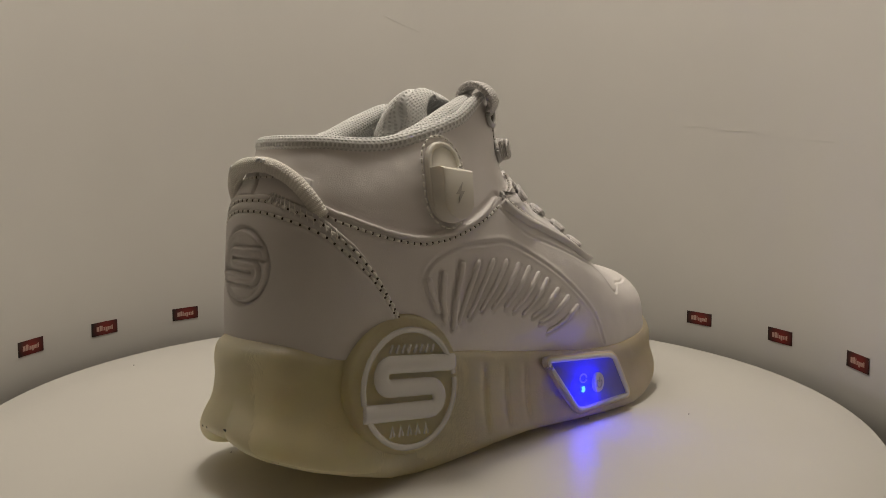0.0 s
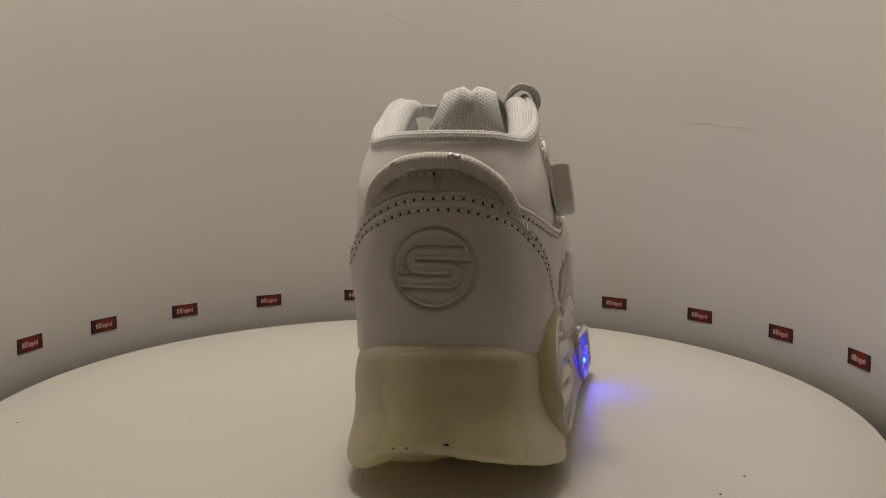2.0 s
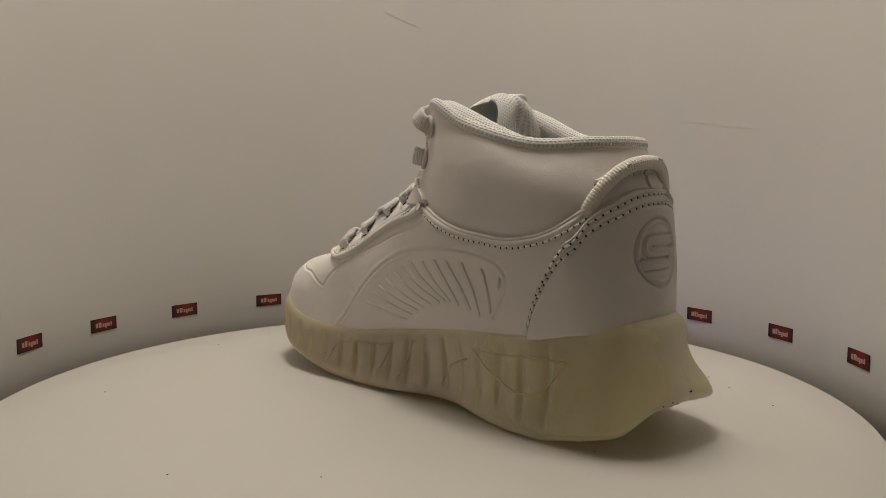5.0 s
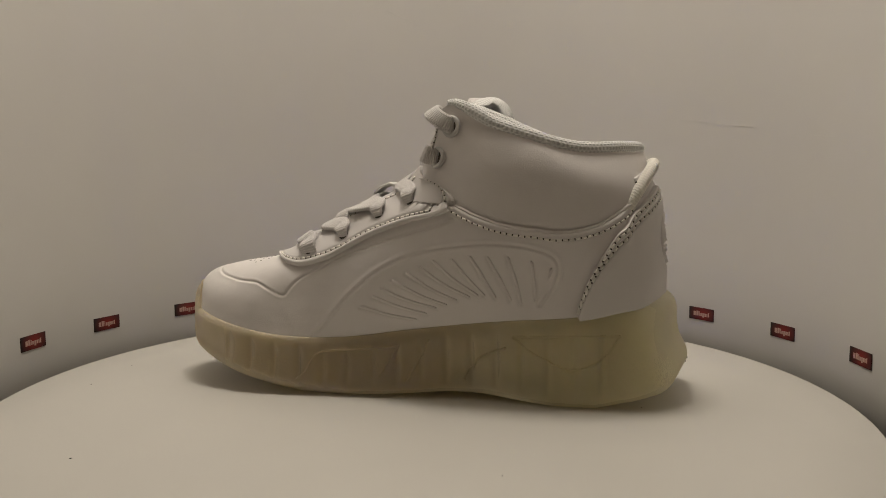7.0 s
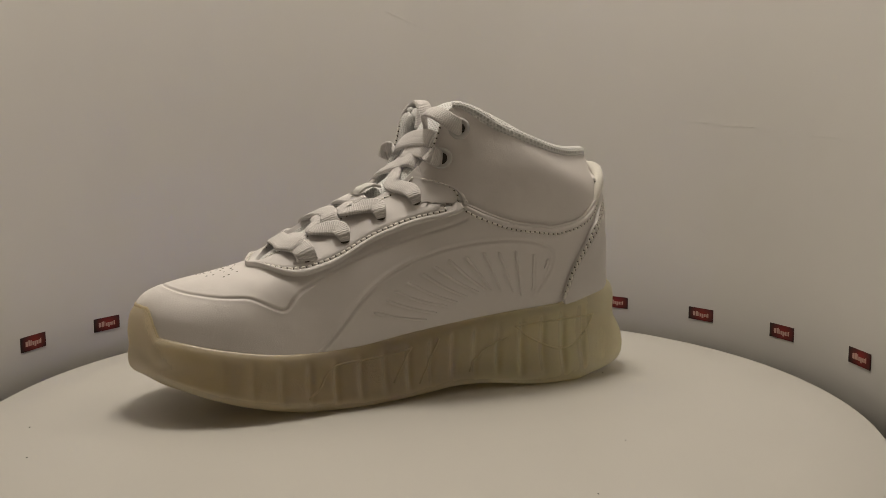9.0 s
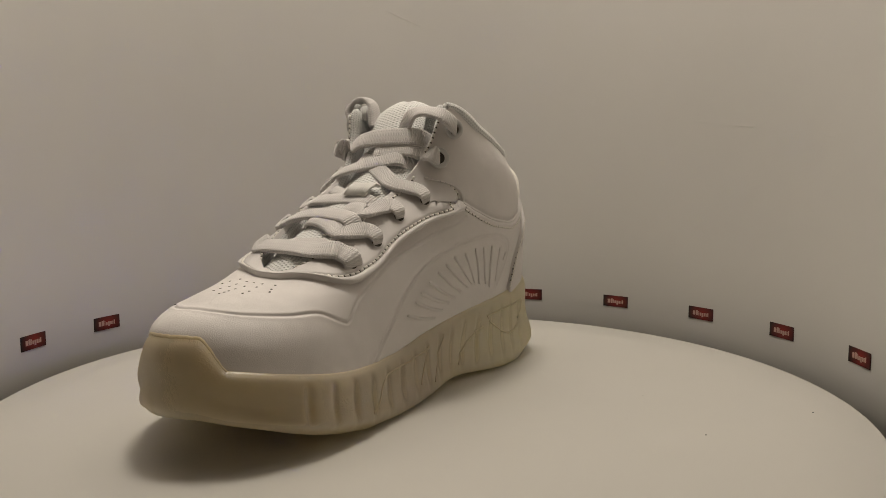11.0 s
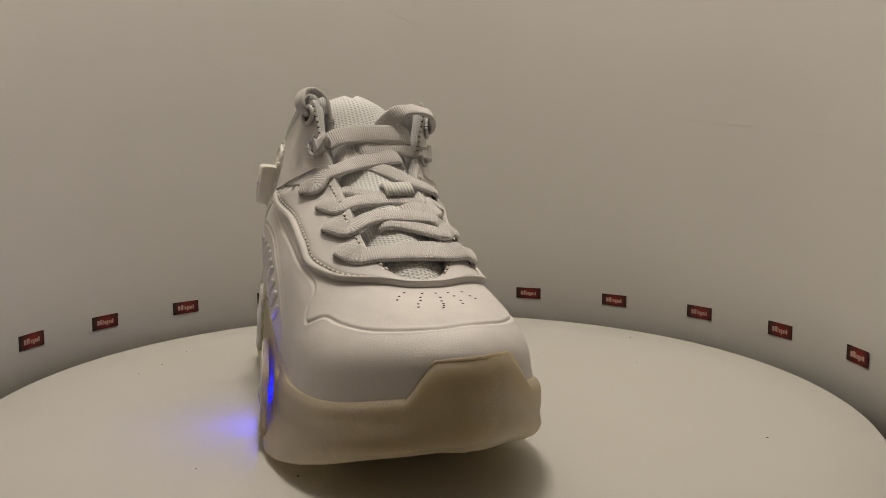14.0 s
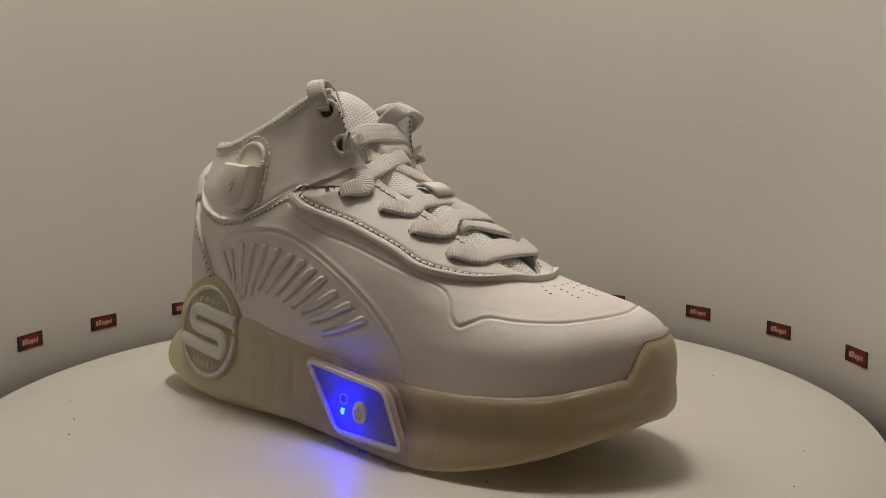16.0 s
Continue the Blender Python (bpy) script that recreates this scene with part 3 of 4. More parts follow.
def stitches(root, pts, lift=0.3, pitch=3.0, length=2.2, r=1.1):
    c, nn = skin_line(pts, 0.6, lift)
    d = np.r_[0, np.cumsum(np.linalg.norm(np.diff(c, axis=0), axis=1))]
    pieces, holes = [], []
    s = 0.5
    while s + length < d[-1]:
        k = [np.array([np.interp(x, d, c[:, j]) for j in range(3)]) for x in (s, s + length / 2, s + length)]
        q = nn[int(np.searchsorted(d, s))]
        pieces.append(tube([k[0] - q * 0.25, k[1] + q * 0.35, k[2] - q * 0.25], r, 0.8, [q] * 3, 5))
        # dark peg between two stitches: needle hole and thread shadow put into colour
        e = np.array([np.interp(s - (pitch - length) / 2, d, c[:, j]) for j in range(3)])
        holes.append(tube([e - q * 0.6, e + q * 0.1], 1.05, 0.9, [np.cross(q, (0.3, 0.5, 0.8))] * 2, 6))
        s += pitch
    part("needle_hole_shade", mesh("needle_hole_shade", *joined(holes), True, MM), M_HOLE, root)
    v, f = joined(pieces)
    part("stitching", mesh("stitching", v, f, True, MM), M_THREAD, root, "row of white stitches")


def sole_shape(nu):
    """Rings of the sole, from the ground up."""
    o = spline(FEATHER, nu, True)
    t = np.roll(o, -1, 0) - np.roll(o, 1, 0)
    t[:, 2] = 0
    t /= np.linalg.norm(t, axis=1)[:, None]
    out = np.column_stack([t[:, 1], -t[:, 0], np.zeros(nu)])
    if (out[nu // 4] * (0, -1, 0)).sum() < 0:
        out = -out
    x, y = o[:, 0], o[:, 1]
    # the heel is cut away underneath, more on its outer half
    zb = np.interp(x, (-1, 5, 15, 30, 50, 80, 100, 130, 150, 172, 186, 200, 213, 222, 231, 239), (12, 6.5, 3, 0, 0.2, 2.2, 2.6, 0.8, 0, 0.2, 2.4, 6, 10, 13.2, 16, 18.5))
    cut = np.interp(x, (-1, 2, 9, 17, 30, 42, 50), (16.5, 15, 10, 6, 1.5, 0, 0.2))
    k = smooth01((27 - y) / 13) * (x < 50)
    zb = zb * (1 - k) + cut * k
    bump = smooth01((x - 222) / 9) * smooth01((21.5 - np.abs(y - 3.8)) / 9) ** 0.7
    zt = o[:, 2] + 0.8 + 11.0 * bump
    heel = smooth01((20 - x) / 21)
    toe = smooth01((x - 195) / 40)
    arch = np.exp(-((x - 84) / 26) ** 2) * (y > 0)
    outer = (y < 0) * smooth01((45 - x) / 30) * smooth01((4 - y) / 18)
    tuck = (y > 0) * np.exp(-((x - 188) / 34) ** 2)
    ball = (y < 0) * np.exp(-((x - 170) / 38) ** 2)
    rings = []
    for off, hz, ht in ((-9, 0.0, 0), (-3.5, 0.0, 0.2), (2.4, 0.0, 0.5), (4.4, 0.05, 0), (5.2, 0.13, 0), (4.6, 0.26, 0), (3.4, 0.42, 0), (2.8, 0.62, 0), (2.8, 0.80, 0), (2.2, 0.92, 0), (1.2, 0.985, 0),
                        (0.3, 1.0, 0.5), (-1.6, 1.0, 0.6)):
        back = heel * np.interp(hz, (0, 0.05, 0.13, 0.26, 0.42, 0.62, 0.8, 0.92, 1), (5.5, 7.0, 7.5, 6.6, 4.8, 4.0, 4.0, 3.4, 1.5))
        w = off - bump * 2.2 * hz ** 2 + back - toe * (4.0 * (1 - hz) ** 2 if hz < 0.5 else 0) - tuck * 7.0 * max(0.0, 1 - hz / 0.3) ** 1.5 - arch * 6.5 * (1 - hz) + (outer * 6.0 + ball * 4.5) * (np.interp(hz, (0, 0.05, 0.2, 0.6, 1), (0.3, 1, 0.9, 0.2, 0)))
        r = o + out * np.asarray(w).reshape(-1, 1)
        r[:, 2] = zb * (1 - hz) + zt * hz + ht
        rings.append(r)
    return rings, o, out


RINGS, OUTLINE, OUTWARD = sole_shape(704)


def build_sole(root):
    nu = 704
    n = len(RINGS)
    x, y = OUTLINE[:, 0], OUTLINE[:, 1]
    # upright cells: grooves 12 mm apart along the sides, softer ones round the heel
    gap = np.abs((x + 3) % 12.0 - 6.0)
    side = np.where(y > 5, smooth01((x - 14) / 12) * smooth01((214 - x) / 12), smooth01((x - 62) / 6) * smooth01((112 - x) / 6) * 0.45)
    ripple = side * (0.4 - 1.2 * np.exp(-(gap / 1.6) ** 2)) + 0.7 * np.cos((y - 5) / 5.2) * smooth01((6 - x) / 8)
    rows = []
    for k, r in enumerate(RINGS):
        rows.append(r + OUTWARD * (ripple * (0, 0, 0, 0, 0.15, 0.7, 1, 1, 0.7, 0.1, 0, 0, 0)[k])[:, None])
    v = np.vstack(spline_stack(rows, 3 * n - 2))
    f = grid_faces(nu, 3 * n - 2)
    # underside, drawn together towards the middle line
    mid = RINGS[0].copy()
    mid[:, 1] = 5 + (mid[:, 1] - 5) * 0.3
    mid[:, 2] += 0.3
    o = len(v)
    v = np.vstack([v, mid])
    f += [(o + i, o + (i + 1) % nu, (i + 1) % nu, i) for i in range(nu)]
    for i in range(nu // 2 - 1):
        f.append((o + i, o + nu - 1 - i, o + nu - 2 - i, o + i + 1))
    sole = part("sole", mesh("sole", v, f, True, MM), M_SOLE, root, "thick translucent yellowish rubber sole")
    # pale cage moulded inside the rubber, with upright ribs
    core = []
    teeth = 5.0 * (np.sin(x / 2.5) < -0.72) * (np.abs(y - 4) > 14) + 4.0 * (np.sin(y / 2.6) < -0.7) * (x < 14)
    teeth = -teeth
    for w, hz in ((-9, 0.22), (-7, 0.25), (-6, 0.5), (-6, 0.8), (-8, 0.86)):
        r = OUTLINE + OUTWARD * (w + teeth)[:, None]
        r[:, 2] = RINGS[0][:, 2] * (1 - hz) + RINGS[-1][:, 2] * hz
        core.append(r)
    part("inner_cage", mesh("inner_cage", np.vstack(core), grid_faces(nu, 5) + [tuple(range(nu))[::-1], tuple(range(4 * nu, 5 * nu))], True, MM), M_CAGE, sole, "pale ribbed cage inside the rubber")
    tree = BVHTree.FromPolygons([tuple(p) for p in v[:o]], grid_faces(nu, 3 * n - 2))

    def on_sole(p):
        q, nn, _, _ = tree.find_nearest(Vector(p))
        nn = np.array(nn)
        if nn @ (np.array(p) - (110, 3, 20)) < 0:
            nn = -nn
        return np.array(q), nn

    def ridge(pts, w=1.1, h=0.7):
        r = [on_sole(p) for p in even(spline(pts, 40), 2.0)]
        c = np.array([a for a, _ in r])
        tv, tf = tube(c, w, h, [b for _, b in r], 6)
        part("moulded_ridge", mesh("moulded_ridge", tv, tf, True, MM), M_SOLE, sole)
    # moulded lines on the inner side
    for line in ([(67, 39, 32), (44, 39, 33), (19, 36, 34)], [(67, 39, 32), (56, 39, 24), (40, 40, 18), (27, 38, 23), (19, 36, 34)], [(172, 44, 8), (167, 44, 12), (160, 42, 21), (140, 40, 23), (121, 38, 25)],
                 [(131, 40, 10), (125, 39, 20), (121, 38, 26)], [(118, 38, 8), (112, 38, 18), (107, 37, 29)], [(90, 38, 10), (84, 38, 20), (70, 39, 27)]):
        ridge(line)
    # rough lip along the top of the toe bumper
    lip = RINGS[-2].copy()
    ends = np.flatnonzero((x > 222) & (np.abs(y - 3.8) < 22))
    ends = ends[np.argsort(lip[ends, 1])]
    c = lip[ends] + np.array([[0.25 * noise.noise(Vector(p) * 0.6), 0, 0.35 * noise.noise(Vector(p) * 0.5 + Vector((9, 0, 0)))] for p in lip[ends]])
    tv, tf = tube(c, 1.7, 1.3, OUTWARD[ends] + (0, 0, 0.4), 8, 0.4 + 0.6 * np.sin(np.linspace(0.1, math.pi - 0.1, len(c))))
    part("bumper_lip", mesh("bumper_lip", tv, tf, True, MM), M_SOLE, sole)
    # lugs under the toe and heel edge
    rnd = random.Random(3)
    for k in range(30):
        a = (k - 14.5) / 15
        i = int(round(a * 68)) % nu
        p = RINGS[2][i] * 0.5 + RINGS[1][i] * 0.5
        t = OUTWARD[i]
        s = np.array((-t[1], t[0], 0))
        hh = rnd.uniform(1.2, 2.0)
        c = p + t * 0.3 + (0, 0, 1.5)
        tv, tf = tube([c - (0, 0, hh * 0.6), c + (0, 0, hh)], 1.5, 2.0, [t] * 2, 6, [0.8, 0.5])
        part("tread_lug", mesh("tread_lug", tv, tf, True, MM), M_SOLE, sole)
    # pale moulded scars along the heel's lower edge
    for y0, z0, y1, z1, w in ((11, 16.5, 9.5, 10.5, 1.0), (7.5, 19, 5, 10.5, 2.4), (-3, 15, -5, 11, 0.8), (-5, 15.5, -6.5, 11, 0.8), (-6.5, 15.5, -8, 12, 0.7), (-11.5, 15, -12.5, 11, 0.7), (-13, 14.5, -14, 11.5, 0.7), (-23, 13, -23.5, 10, 0.8), (-25, 13, -26, 10.5, 0.8), (-27, 12.5, -28, 10.5, 0.7)):
        q0, n0 = on_sole((-14, y0, z0))
        q1, n1 = on_sole((-14, y1, z1))
        tv, tf = tube([q0, (q0 + q1) / 2 + n0 * 0.15, q1], w, 0.5, [n0, n0, n1], 6, [0.5, 1, 0.7])
        part("moulded_scar", mesh("moulded_scar", tv, tf, True, MM), M_RIDGE, sole)
    # a dark nick on the heel
    for p, w in (((-14, -1, 22), 3.4), ((-13, 12, 20), 0.9), ((-13, 17, 19), 0.9)):
        q, nn = on_sole(p)
        tv, tf = tube([q + (0, -w / 2, 0), q + nn * 0.1, q + (0, w / 2, 0)], 0.9, 0.5, [nn] * 3, 6, [0.3, 1, 0.3])
        part("nick", mesh("nick", tv, tf, True, MM), M_DARK, sole, "small black nick in the rubber")
    return sole


def plate(outline, depth, bevel=0.4):
    """A flat plate with rounded rim in its own plane (x, y), standing up to z = depth."""
    o = np.asarray(outline, float)
    n = len(o)
    t = np.roll(o, -1, 0) - np.roll(o, 1, 0)
    nn = np.column_stack([t[:, 1], -t[:, 0]])
    nn /= np.linalg.norm(nn, axis=1)[:, None] + 1e-9
    area = 0.5 * np.sum(o[:, 0] * np.roll(o[:, 1], -1) - o[:, 1] * np.roll(o[:, 0], -1))
    if area < 0:
        nn = -nn
    v = []
    for inset, z in ((0, 0), (0, depth - bevel), (bevel * 0.3, depth - bevel * 0.3), (bevel, depth)):
        v += [(*(p - q * inset), z) for p, q in zip(o, nn)]
    f = grid_faces(n, 4, True, area < 0) + [tuple(range(3 * n, 4 * n)) if area > 0 else tuple(range(3 * n, 4 * n))[::-1]]
    return v, f


def placed(vf, origin, ax, up):
    """Moves a shape from its own plane onto the shoe: ax is its x axis, up roughly its y axis."""
    x = np.asarray(ax, float)
    x = x / np.linalg.norm(x)
    z = np.cross(x, np.asarray(up, float))
    z /= np.linalg.norm(z)
    y = np.cross(z, x)
    m = np.column_stack([x, y, z])
    return [np.asarray(origin) + m @ np.asarray(p, float) for p in vf[0]], vf[1]


def ring2d(r, n=48):
    return [(r * math.cos(2 * math.pi * i / n), r * math.sin(2 * math.pi * i / n)) for i in range(n)]


def s_path(w, h):
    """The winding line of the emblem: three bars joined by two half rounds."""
    r = h / 4
    pts = [(w, 2 * r)] + [(w * 0.3, 2 * r)] + [(-w * 0.45 - r * math.sin(a), r + r * math.cos(a)) for a in np.linspace(0, math.pi, 9)]
    pts += [(w * 0.45 + r * math.sin(a), -r + r * math.cos(a)) for a in np.linspace(0, math.pi, 9)] + [(-w * 0.3, -2 * r), (-w, -2 * r)]
    return even([(x, y, 0) for x, y in pts], 1.0)


def band2d(path, w, h):
    return tube(path, w, h, [(0, 0, 1)] * len(path), 10)


def build_outer_badges(sole):
    # round badge by the heel
    o, ax, up = (38, -37.2, 33.0), (45, -5.0, -5.5), (0, 0.12, 1)
    base = part("badge", mesh("badge", *placed(plate(ring2d(24.8), 9.2, 1.8), np.array(o) + (0, 8.4, 0.5), ax, up), True, MM), M_SOLE, sole, "round translucent rubber shield")
    put = lambda vf: placed(vf, np.array(o) + (0, -0.7, 0.0), ax, up)
    for a0, a1 in ((12, 193), (197, 368)):
        c = [(20.6 * math.cos(math.radians(a)), 20.6 * math.sin(math.radians(a)), 0.2) for a in np.linspace(a0, a1, 40)]
        part("badge_ring", mesh("badge_ring", *put(band2d(c, 2.2, 2.0)), True, MM), M_PRINT, base, "white moulded ring")
    path = s_path(20.4, 16.4)
    path[:, 1] += 0.3
    part("emblem", mesh("emblem", *put(band2d(path, 6.6, 3.6)), True, MM), M_PRINT, base, "white winding emblem relief")
    for k in range(8):
        x = -9 + k * 2.7
        part("lettering_bar", mesh("lettering_bar", *put(band2d([(x - 0.7, 12.4, 0.2), (x + 0.7, 15.2, 0.2)], 1.2, 0.7)), True, MM), M_PRINT, base)
    for k in range(5):
        x = -8 + k * 3.8
        part("lettering_bar", mesh("lettering_bar", *put(band2d([(x - 0.8, -16.6, 0.2), (x, -13.0, 0.2), (x + 1.0, -16.2, 0.2)], 1.1, 0.7)), True, MM), M_PRINT, base)

    # lamp cover further forward: a slanted four-sided frame
    tl, tr, br, bl = (np.array(p, float) for p in ((110.3, -45.6, 31), (154.5, -51.6, 27), (164.6, -54.4, 7), (129.3, -49.7, 6.3)))
    mid = (tl + tr + br + bl) / 4
    axx, upp = tr - tl, (tl + tr - bl - br) / 2
    x = axx / np.linalg.norm(axx)
    z = np.cross(x, upp)
    z /= np.linalg.norm(z)
    y = np.cross(z, x)
    flat = [((p - mid) @ x, (p - mid) @ y) for p in (tl, tr, br, bl)]

    def rounded(ps, r):
        out = []
        for i, p in enumerate(ps):
            p, a, b = np.array(p), np.array(ps[i - 1]), np.array(ps[(i + 1) % 4])
            u, w = (a - p) / np.linalg.norm(a - p), (b - p) / np.linalg.norm(b - p)
            for k in np.linspace(0, 1, 7):
                out.append((1 - k) ** 2 * (p + u * r) + 2 * k * (1 - k) * p + k * k * (p + w * r))
        return np.array(out)
    c = np.mean(flat, axis=0)
    put = lambda vf, d=0.0: placed(vf, mid + z * d, x, upp)
    big = rounded([c + (np.array(p) - c) * 1.10 for p in flat], 5)
    housing = part("lamp_housing", mesh("lamp_housing", *put(plate(big, 4.0, 1.2), -8.0), True, MM), M_SOLE, sole, "translucent rubber lamp housing")
    edge = rounded(flat, 3.5)
    loop = even([(p[0], p[1], 0.2) for p in edge], 1.0, True)[:-1]
    part("lamp_frame", mesh("lamp_frame", *put(tube(loop, 2.3, 1.9, [(0, 0, 1)] * len(loop), 8, None, True)), True, MM), M_PRINT, housing, "white moulded frame")
    part("lamp_cover", mesh("lamp_cover", *put(plate(rounded([c + (np.array(p) - c) * 0.97 for p in flat], 3), 0.5, 0.2), -0.5), True, MM), M_PANEL, housing, "frosted cover lit blue from behind")
    lip = even([(p[0], p[1], -0.6) for p in rounded([c + (np.array(p) - c) * 1.06 for p in flat], 4)], 1.0, True)[:-1]
    part("housing_lip", mesh("housing_lip", *put(tube(lip, 2.8, 2.6, [(0, 0, 1)] * len(lip), 8, None, True)), True, MM), M_SOLE, housing)
    lx, ly = -6.9, -3.4
    for bx, by in ((lx, ly), (lx + 4, ly + 1)):
        bulb = band2d([(bx - 0.8, by, -1.9), (bx, by, -1.9), (bx + 0.8, by, -1.9)], 1.2, 0.6)
        part("bulb", mesh("bulb", *put(bulb), True, MM), M_BULB, housing, "blue bulb behind the cover")
    for dy, h, r in ((0.0, 2.2, 0.8),):
        c2 = [(lx, ly + dy - h / 2, 0.25), (lx, ly + dy, 0.7), (lx, ly + dy + h / 2, 0.25)]
        part("led", mesh("led", *put(band2d(c2, r * 2, 1.4)), True, MM), M_LED, housing, "glowing blue light")
    part("led_hood", mesh("led_hood", *put(band2d(even([(lx + 2.2 * math.cos(a), ly + 4.8 + 1.8 * math.sin(a), 0.3) for a in np.linspace(0, 6.0, 20)], 0.5), 0.8, 0.8)), True, MM), M_PRINT, housing)
    bx, by = 2.9, -1.1
    part("power_button", mesh("power_button", *put(plate([(bx + 3.6 * math.cos(a), by + 4.4 * math.sin(a)) for a in np.linspace(0, 2 * math.pi, 32, endpoint=False)], 1.5, 0.6)), True, MM), M_PRINT, housing, "oval white push button")
    arc = [(bx + 1.7 * math.cos(a), by - 0.3 + 1.9 * math.sin(a), 1.6) for a in np.linspace(math.radians(130), math.radians(410), 18)]
    part("button_mark", mesh("button_mark", *put(joined([band2d(arc, 0.6, 0.5), band2d([(bx, by + 0.3, 1.6), (bx, by + 2.6, 1.6)], 0.6, 0.5)])), True, MM), M_EDGE, housing, "engraved power mark")


def build_heel(root):
    rise = [(36, -34, 59), (29, -31, 73), (24, -28, 81), (18, -24, 89), (12, -18, 95), (5, -6, 100.5), (2, 5, 101.5), (6, 15, 99.5), (11, 24, 94.5), (16, 30, 89), (21, 33, 82), (26, 36, 74), (33.5, 38, 59), (38.5, 37.8, 43)]
    foot = [(34, -33, 43), (26, -30, 44), (18, -27, 45), (11, -22, 46), (3, -14, 47), (-2, -4, 47.5), (-4, 5, 48), (-1, 13, 47.5), (3, 23, 47), (8, 28, 46), (14, 32, 45), (20, 34.5, 44), (28, 36, 42), (37, 37, 40)]
    winding = s_path(11.0, 9.2)[:, :2]

    def press(p):
        """The round emblem pressed into the heel: a moat, a raised rim, and the winding band between two grooves."""
        if p[0] > 22 or abs(p[2] - 76.5) > 18:
            return 0.0
        u, w = 5.0 - p[1], p[2] - 76.5
        r = math.hypot(u, w)
        if r > 18:
            return 0.0
        h = -1.6 * math.exp(-((r - 12.9) / 0.6) ** 2) + 0.5 * math.exp(-((r - 11.7) / 0.6) ** 2) - (0.3 if r < 11.2 else 0.0)
        if r < 11.9:
            d = np.min(np.hypot(winding[:, 0] - u, winding[:, 1] - w))
            h += 0.6 * math.exp(-((d - 1.3) / 0.55) ** 2) - 1.3 * math.exp(-((d - 2.2) / 0.5) ** 2)
        return h
    strip("heel_counter", root, rise, foot, 2.3, M_OVERLAY, "smooth white heel counter with a round pressed emblem", 300, 100, press, (0.045, 0.115))
    a, b = np.array(rise), np.array(foot)
    for k in (0.045, 0.115):
        stitches(root, a * (1 - k) + b * k, 1.85, 3.3, 2.4, 1.25)
    for edge_a, edge_b in (([(17, 25, 103), (12, 16, 108), (8.5, 6, 110.5)], [(13, 26, 95), (6.5, 15, 100), (2.5, 5.6, 101.5)]), ([(8.5, 4.2, 110.5), (11, -6, 109), (15, -15, 105)], [(2.5, 4.4, 101.5), (5, -6, 100.5), (12, -17, 96)])):
        strip("heel_tab", root, edge_a, edge_b, 1.0, M_OVERLAY, "stitched half of the heel tab", 40, 8)
    stitches(root, [(17, 24, 101), (12, 15, 105), (8, 5, 107), (10, -6, 106.5), (14, -15, 103)], 0.9, 3.0, 2.0)
    # bar tack
    zig = []
    for k in range(29):
        q = k / 28
        p = np.array((4, -5, 100.0)) * (1 - q) ** 2 + 2 * q * (1 - q) * np.array((6, -14, 98.0)) + q * q * np.array((17.5, -24.5, 87.5))
        up = k % 2
        s, nn = skin(p + np.array((0.3, 0, 1.7)) * (1 if up else -1))
        zig.append(s + nn * (1.7 if up else 2.7))
    vf = tube(zig, 0.75, 0.75, [(-1, 0, 0.1)] * len(zig), 6)
    part("bar_tack", mesh("bar_tack", *vf, True, MM), M_THREAD, root, "zigzag row of thick white thread")
    # pull loop of rope
    c = even(spline([(17.5, 30, 90), (13.5, 29, 97), (9, 25, 104.5), (5.6, 17, 110), (4.4, 6, 111.7), (5.6, -4, 110.7), (8.4, -12, 106.2), (10.8, -17.2, 100.5), (14, -20, 94)], 80), 1.2)
    vf = tube(c, 5.6, 5.6, [(-1, 0, 0.2)] * len(c), 14)
    me = mesh("pull_loop", *vf, True, MM)
    band_uv(me, len(c), 14, 1.2, 19)
    loop = part("pull_loop", me, M_ROPE, root, "round braided cream rope loop with silver flecks")
    for k, s in enumerate((0.28, 0.34, 0.62, 0.66, 0.9)):
        i = int(s * (len(c) - 2))
        d = c[i + 1] - c[i]
        q = np.array((-2.3, 0, 1.7))
        vf = tube([c[i] + q - d * 0.8 + (0, 0, -0.6), c[i] + q + (-0.3, 0, 0), c[i] + q + d * 0.8 + (0, 0, 0.5)], 1.3, 0.9, [(-1, 0, 0.4)] * 3, 5)
        part("silver_fleck", mesh("silver_fleck", *vf, True, MM), M_SILVER, loop)


STAY_OUT = [(113, -19, 108), (105, -28, 103), (93, -34, 97), (95, -35, 93), (105, -35, 89), (119, -34, 85), (131, -34, 81), (146, -34, 75), (156, -34, 70), (167, -30, 67), (178, -24, 66), (187, -13, 67), (192, 4, 66.5),
            (190, 18, 66), (182, 30, 63), (172, 35, 62), (161, 35.5, 64.5), (154, 35.5, 67.5), (138, 34.5, 76), (119, 37, 83), (101, 41, 87.5), (95, 41, 91), (95, 41, 96), (99, 38.5, 99.5), (106, 34, 102), (112, 29, 104)]
STAY_IN = [(116, -15.5, 110), (117, -15, 109), (119, -14.5, 107), (122, -14, 104), (127, -13.6, 101), (133, -13.3, 97.5), (140, -13, 93.5), (148, -13, 89.5), (156, -13, 85.5), (164, -12.6, 81), (174, -11.4, 75.5), (182, -6, 70), (187, 5, 67.2),
           (184, 13, 69), (177, 17, 73), (166, 17.6, 79), (158, 18, 83), (150, 19, 87), (142, 20, 91), (133, 21, 95.5), (126, 21.6, 99), (121, 22, 101), (119, 23, 104), (117, 24, 106.5), (115, 25.5, 109), (113, 26.5, 111)]


